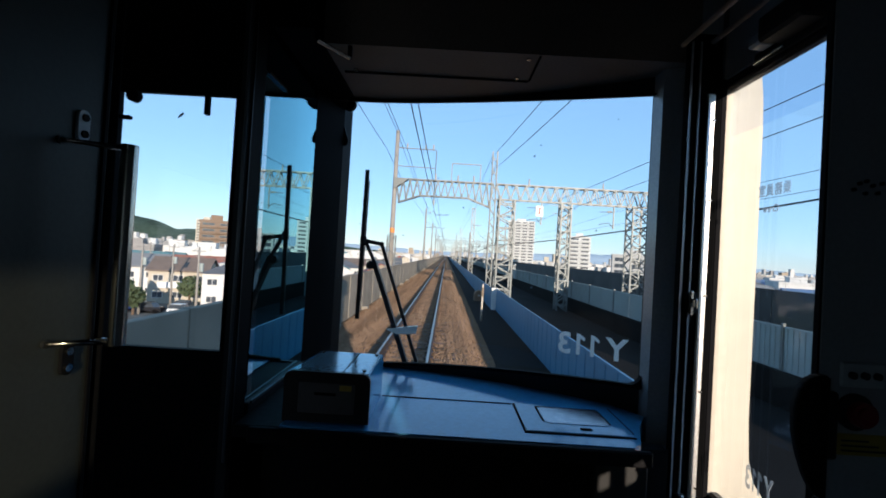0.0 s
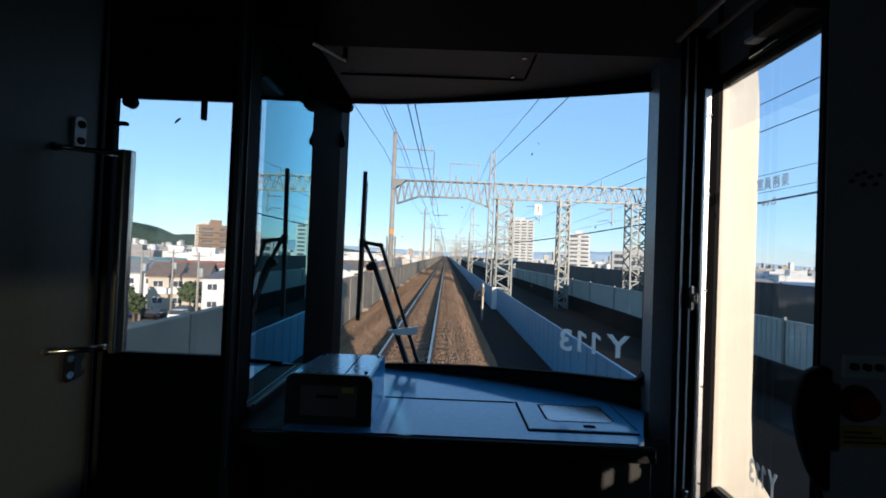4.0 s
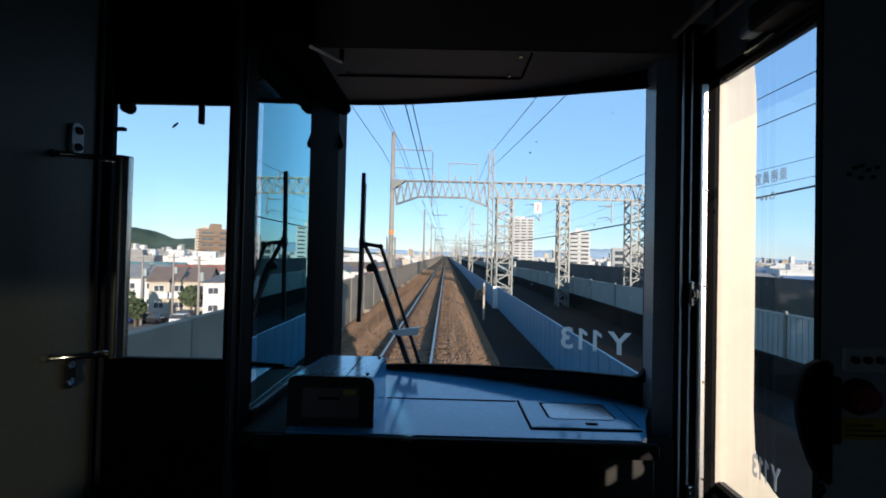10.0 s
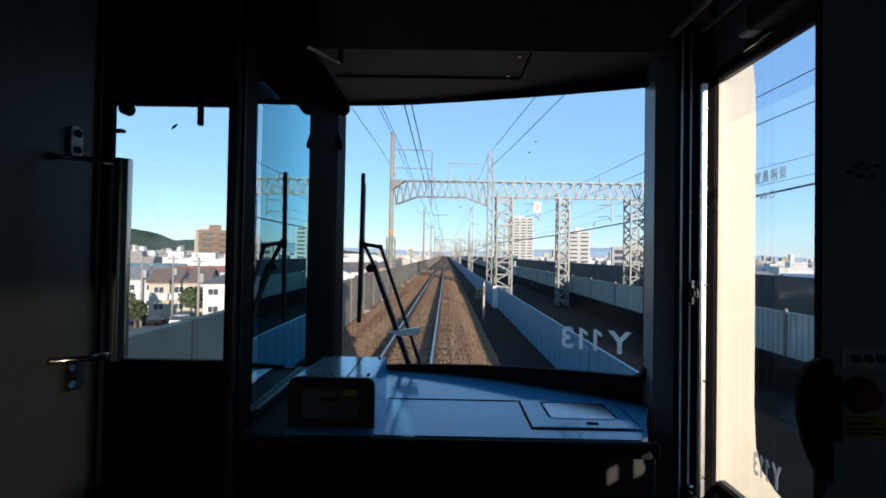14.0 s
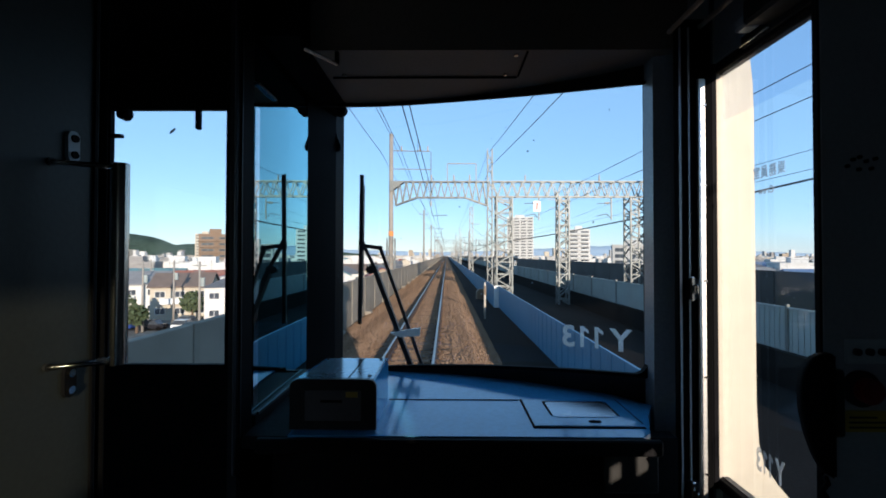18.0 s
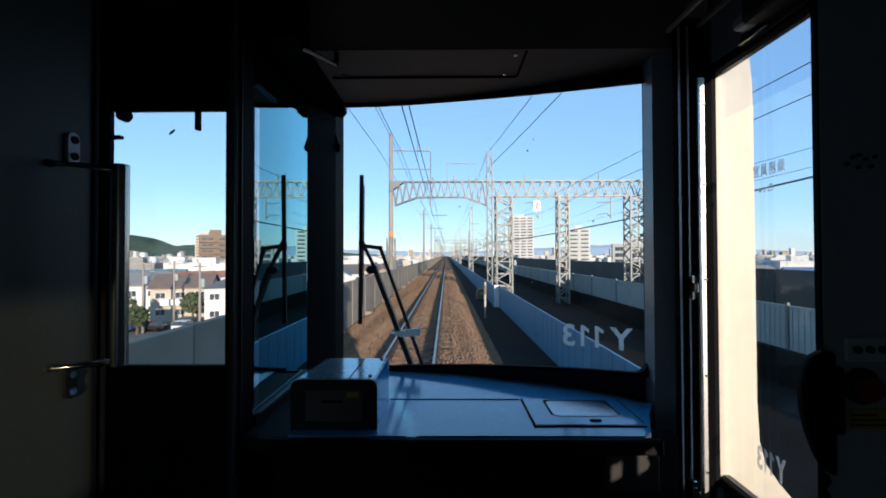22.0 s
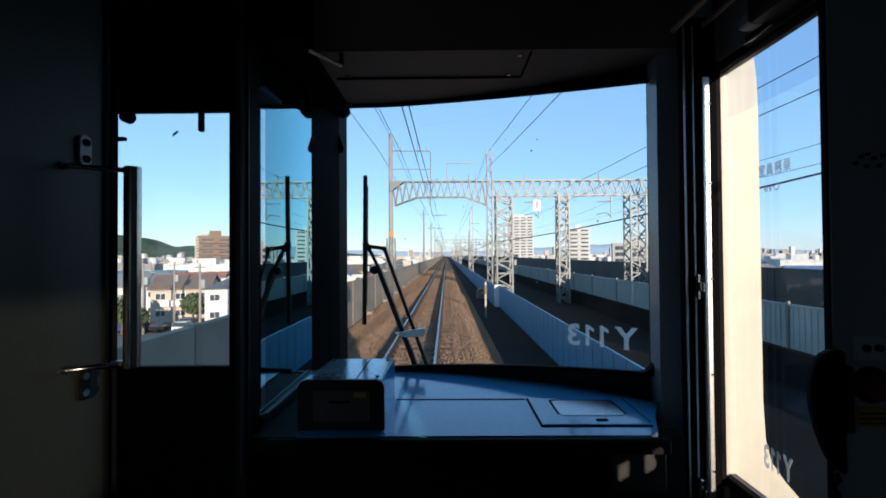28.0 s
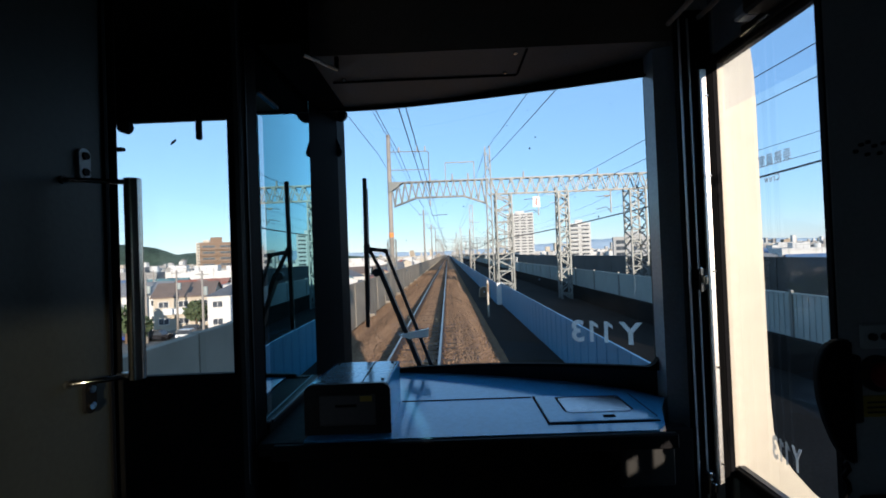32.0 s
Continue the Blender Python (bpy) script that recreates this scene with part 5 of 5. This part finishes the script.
for i, (x, y) in enumerate(spots):
    k = rng.choice(kinds[:4] + kinds)
    m = pose(x, y, GROUND, 0, 0, (18 if i < 16 else rng.choice((15, 20, 105, 12, -75))) + rng.uniform(-4, 4) if x < 0 else rng.uniform(-25, -10))
    if i < len(kinds):
        kinds[i].matrix_basis = m
    else:
        copy_thing(k, m)



# street with parked cars below the viaduct
sheet(-90, -12, 60.0, 65.5, GROUND + 0.02, "road", M["asphalt"], "narrow asphalt street between the houses", "road")


def parked_car(x, y, paint, words, turn):
    c = thing("parked_car", "small %s car parked on the street" % words, "car", "parked cars", at=(x, y, GROUND + 0.02))
    c.rotation_euler.z = radians(turn)
    part("body", box(-1.75, 1.75, -0.74, 0.74, 0.28, 0.86, 0.12, seg=2), paint, c)
    bm = prism([(-1.45, 0.84), (1.0, 0.84), (0.45, 1.46), (-1.3, 1.48)], -0.66, 0.66)
    part("cabin", bm, M["pane"], c, "dark glazed cabin")
    part("roof", box(-1.28, 0.46, -0.64, 0.64, 1.46, 1.53, 0.03), paint, c)
    for wx in (-1.1, 1.1):
        for wy in (-0.7, 0.7):
            part("wheel", disc((wx, wy, 0.3), (0, 1, 0), 0.3, 0.2, 16), M["rubber"], c)
    return c


for x, y, k, words, turn in ((-38.5, 60.9, "white_plate", "white", 2), (-43.2, 61.0, "car_black", "black", 1), (-47.8, 60.8, "car_blue", "blue", 178), (-41.0, 64.6, "galv", "silver", 180), (-34.0, 64.5, "car_black", "dark", 3), (-52.5, 64.4, "white_plate", "white", 0)):
    parked_car(x, y, M[k], words, turn)


def utility_pole(x, y, h):
    p = thing("utility_pole", "grey concrete utility pole with cross arms", "utility pole", "utility poles", at=(x, y, GROUND))
    part("pole", tube([(0, 0, 0), (0, 0, h)], 0.19, 8, taper=0.11), M["pole"], p, smooth=True)
    part("cross_arm", bar((-0.9, 0, h - 0.5), (0.9, 0, h - 0.5), 0.09, 0.09), M["galv"], p)
    part("cross_arm", bar((-0.7, 0, h - 1.3), (0.7, 0, h - 1.3), 0.09, 0.09), M["galv"], p)
    part("transformer", tube([(0.35, 0.1, h - 3.2), (0.35, 0.1, h - 2.1)], 0.27, 10), M["fence"], p)
    return p


for x, y in ((-31.2, 52.5), (-43.5, 59), (-44, 66.5), (-57, 79), (-26.5, 59.2), (-52, 66.3)):
    utility_pole(x, y, 10.4)
for i in range(22):
    y = 95 + 9.5 * i
    utility_pole(-(16 + y * rng.uniform(0.35, 0.75)), y, rng.uniform(9.0, 11.5))


def tree(x, y, h, r):
    """A small town tree: trunk with limbs and a crown of many leaf clumps."""
    t = thing("tree", "small dark green town tree between houses", "tree", "town trees", at=(x, y, GROUND))
    bm = tube([(0, 0, 0), (0.1, 0, h * 0.5), (0, 0.05, h * 0.85)], 0.22, 8, taper=0.06)
    for k in range(5):
        a = k * 1.3
        tube([(0.05, 0, h * (0.4 + 0.08 * k)), (r * 0.6 * math.cos(a), r * 0.6 * math.sin(a), h * (0.6 + 0.07 * k))], 0.08, 6, bm, 0.03)
    part("trunk", bm, M["trunk"], t)
    vs, fs = [], []
    for k in range(420):
        u = Vector((rng.gauss(0, 1), rng.gauss(0, 1), rng.gauss(0, 1))).normalized() * (rng.random() ** 0.4)
        c = Vector((u.x * r, u.y * r, h * 0.66 + u.z * h * 0.36))
        e1 = Vector((rng.uniform(-1, 1), rng.uniform(-1, 1), rng.uniform(-1, 1))).normalized() * rng.uniform(0.2, 0.45)
        e2 = e1.orthogonal().normalized() * rng.uniform(0.15, 0.35)
        n = len(vs)
        vs += [c - e1, c + e2, c + e1, c - e2]
        fs.append((n, n + 1, n + 2, n + 3))
    me = bpy.data.meshes.new("crown")
    me.from_pydata(vs, [], fs)
    me.materials.append(M["foliage"])
    ob = new("crown", me)
    ob.parent = t
    return t


for x, y, h, r in ((-46.6, 59, 5.5, 1.9), (-43.8, 58.3, 4.0, 1.4), (-58.5, 68, 6, 2.2), (-42.5, 69, 5, 1.8), (-52, 105, 7, 2.6), (-36, 92, 6, 2.2), (-70, 130, 8, 3), (46, 70, 7, 2.5), (60, 95, 8, 3), (-22, 150, 8, 3)):
    tree(x, y, h, r)

# far town, too small to tell apart
verts, faces, mats = [], [], []
for i in range(6500):
    y = 430 + 2500 * rng.random() ** 1.2
    x = rng.uniform(-1.15, 1.25) * y
    if -25 < x < 45 and y < 950:
        continue
    w, d = rng.uniform(6, 14), rng.uniform(6, 12)
    h = rng.uniform(5, 9.5) if rng.random() < 0.96 or y < 800 else rng.uniform(14, 28)
    n = len(verts)
    for zz in (GROUND, GROUND + h):
        verts += [(x - w / 2, y - d / 2, zz), (x + w / 2, y - d / 2, zz), (x + w / 2, y + d / 2, zz), (x - w / 2, y + d / 2, zz)]
    faces += [(n, n + 1, n + 5, n + 4), (n + 1, n + 2, n + 6, n + 5), (n + 2, n + 3, n + 7, n + 6), (n + 3, n, n + 4, n + 7), (n + 4, n + 5, n + 6, n + 7)]
    c = rng.choice((0, 0, 0, 1, 1, 2, 3, 5))
    mats += [c, c, c, c, 6 + rng.randrange(3)]
me = bpy.data.meshes.new("far_town")
me.from_pydata(verts, [], faces)
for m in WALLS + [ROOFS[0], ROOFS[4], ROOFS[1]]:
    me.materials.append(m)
me.polygons.foreach_set("material_index", mats)
tagged(new("far_town", me), "distant sea of pale houses and blocks", "town", kind="stuff")


def ridge(name, pts, y, material, label):
    """A long hill whose crest goes through points (x, height), with a rough crest."""
    bm = bmesh.new()
    n = 160
    rows = []
    for i in range(n + 1):
        x = pts[0][0] + (pts[-1][0] - pts[0][0]) * i / n
        for (xa, ha), (xb, hb) in zip(pts, pts[1:]):
            if xa <= x <= xb:
                t = (x - xa) / (xb - xa)
                t = t * t * (3 - 2 * t)
                h = ha + (hb - ha) * t
                break
        h += h * 0.1 * noise.noise((x * 0.012, y * 0.01, 0)) + 3 * noise.noise((x * 0.08, 3, 1))
        rows.append([bm.verts.new((x, y - 3 * h - 60, GROUND)), bm.verts.new((x, y - h, GROUND + h * 0.6)), bm.verts.new((x, y, GROUND + h)), bm.verts.new((x, y + 3 * h + 60, GROUND))])
    for a, c in zip(rows, rows[1:]):
        for k in range(3):
            bm.faces.new((a[k], c[k], c[k + 1], a[k + 1]))
    bmesh.ops.recalc_face_normals(bm, faces=list(bm.faces))
    return tagged(part(name, bm, material, smooth=True), label, "hill", kind="structure")


ridge("hill", [(-2300, 30), (-1900, 70), (-1640, 122), (-1480, 105), (-1330, 60), (-1150, 72), (-950, 62), (-700, 40), (-350, 14), (-200, 2)], 2000, M["hill"], "low wooded hill beyond the town")
ridge("backdrop", [(-4000, 20), (-2500, 110), (-1500, 80), (-700, 60), (-200, 40), (300, 50), (900, 80), (1700, 110), (2600, 70), (4500, 20)], 4300, M["far_hill"], "far hills on the horizon, haze put into their pale blue")

# ---------------------------------------------------------------- sleepers and stones last
sm = bpy.data.meshes.new("sleeper")
b = box(-1.05, 1.05, -0.11, 0.11, -0.30, -0.155, 0.012)
b.to_mesh(sm)
b.free()
sm.materials.append(M["sleeper"])
for i in range(290):
    share("sleeper", sm, pose(rng.uniform(-0.02, 0.02), 3.0 + 0.6 * i, rng.uniform(-0.056, -0.039), 0, 0, rng.uniform(-0.8, 0.8)), tr)
cm = bpy.data.meshes.new("rail_clip")
b = box(-0.11, 0.11, -0.06, 0.06, -0.195, -0.143, 0.01)
b.to_mesh(cm)
b.free()
cm.materials.append(M["rail"])
for i in range(70):
    for s in (-0.566, 0.566):
        share("rail_clip", cm, pose(s, 3.0 + 0.6 * i, 0), tr)


def stones(count, seed):
    """Loose ballast stones as one mesh of rough little lumps."""
    r = np.random.RandomState(seed)
    base = np.array([(1, 0, 0), (-1, 0, 0), (0, 1, 0), (0, -1, 0), (0, 0, 1), (0, 0, -1)], float)
    tri = np.array([(0, 2, 4), (2, 1, 4), (1, 3, 4), (3, 0, 4), (2, 0, 5), (1, 2, 5), (3, 1, 5), (0, 3, 5)])
    y = 7.0 + 60 * r.rand(count) ** 1.8
    x = r.uniform(-2.7, 2.3, count)
    z = np.where(x < -1.75, -0.20 - (-1.75 - x) * 0.2, np.where(x > 1.55, -0.2 - (x - 1.55) * 0.43, np.where(np.abs(x) < 1.0, -0.222, -0.2))) + r.uniform(-0.01, 0.025, count)
    keep = ~((np.abs(x) < 1.1) & (np.abs(np.abs(x) - 0.566) < 0.1))
    x, y, z = x[keep], y[keep], z[keep]
    n = len(x)
    size = r.uniform(0.012, 0.03, (n, 1, 1)) * r.uniform(0.7, 1.3, (n, 6, 3))
    v = base[None] * size + np.stack([x, y, z], 1)[:, None]
    f = tri[None] + (np.arange(n) * 6)[:, None, None]
    me = bpy.data.meshes.new("ballast_stones")
    me.from_pydata(v.reshape(-1, 3).tolist(), [], f.reshape(-1, 3).tolist())
    me.materials.append(M["stone"])
    return tagged(new("ballast_stones", me), "loose brown grey ballast stones along the track", "ballast", kind="stuff")


stones(90000, 3)
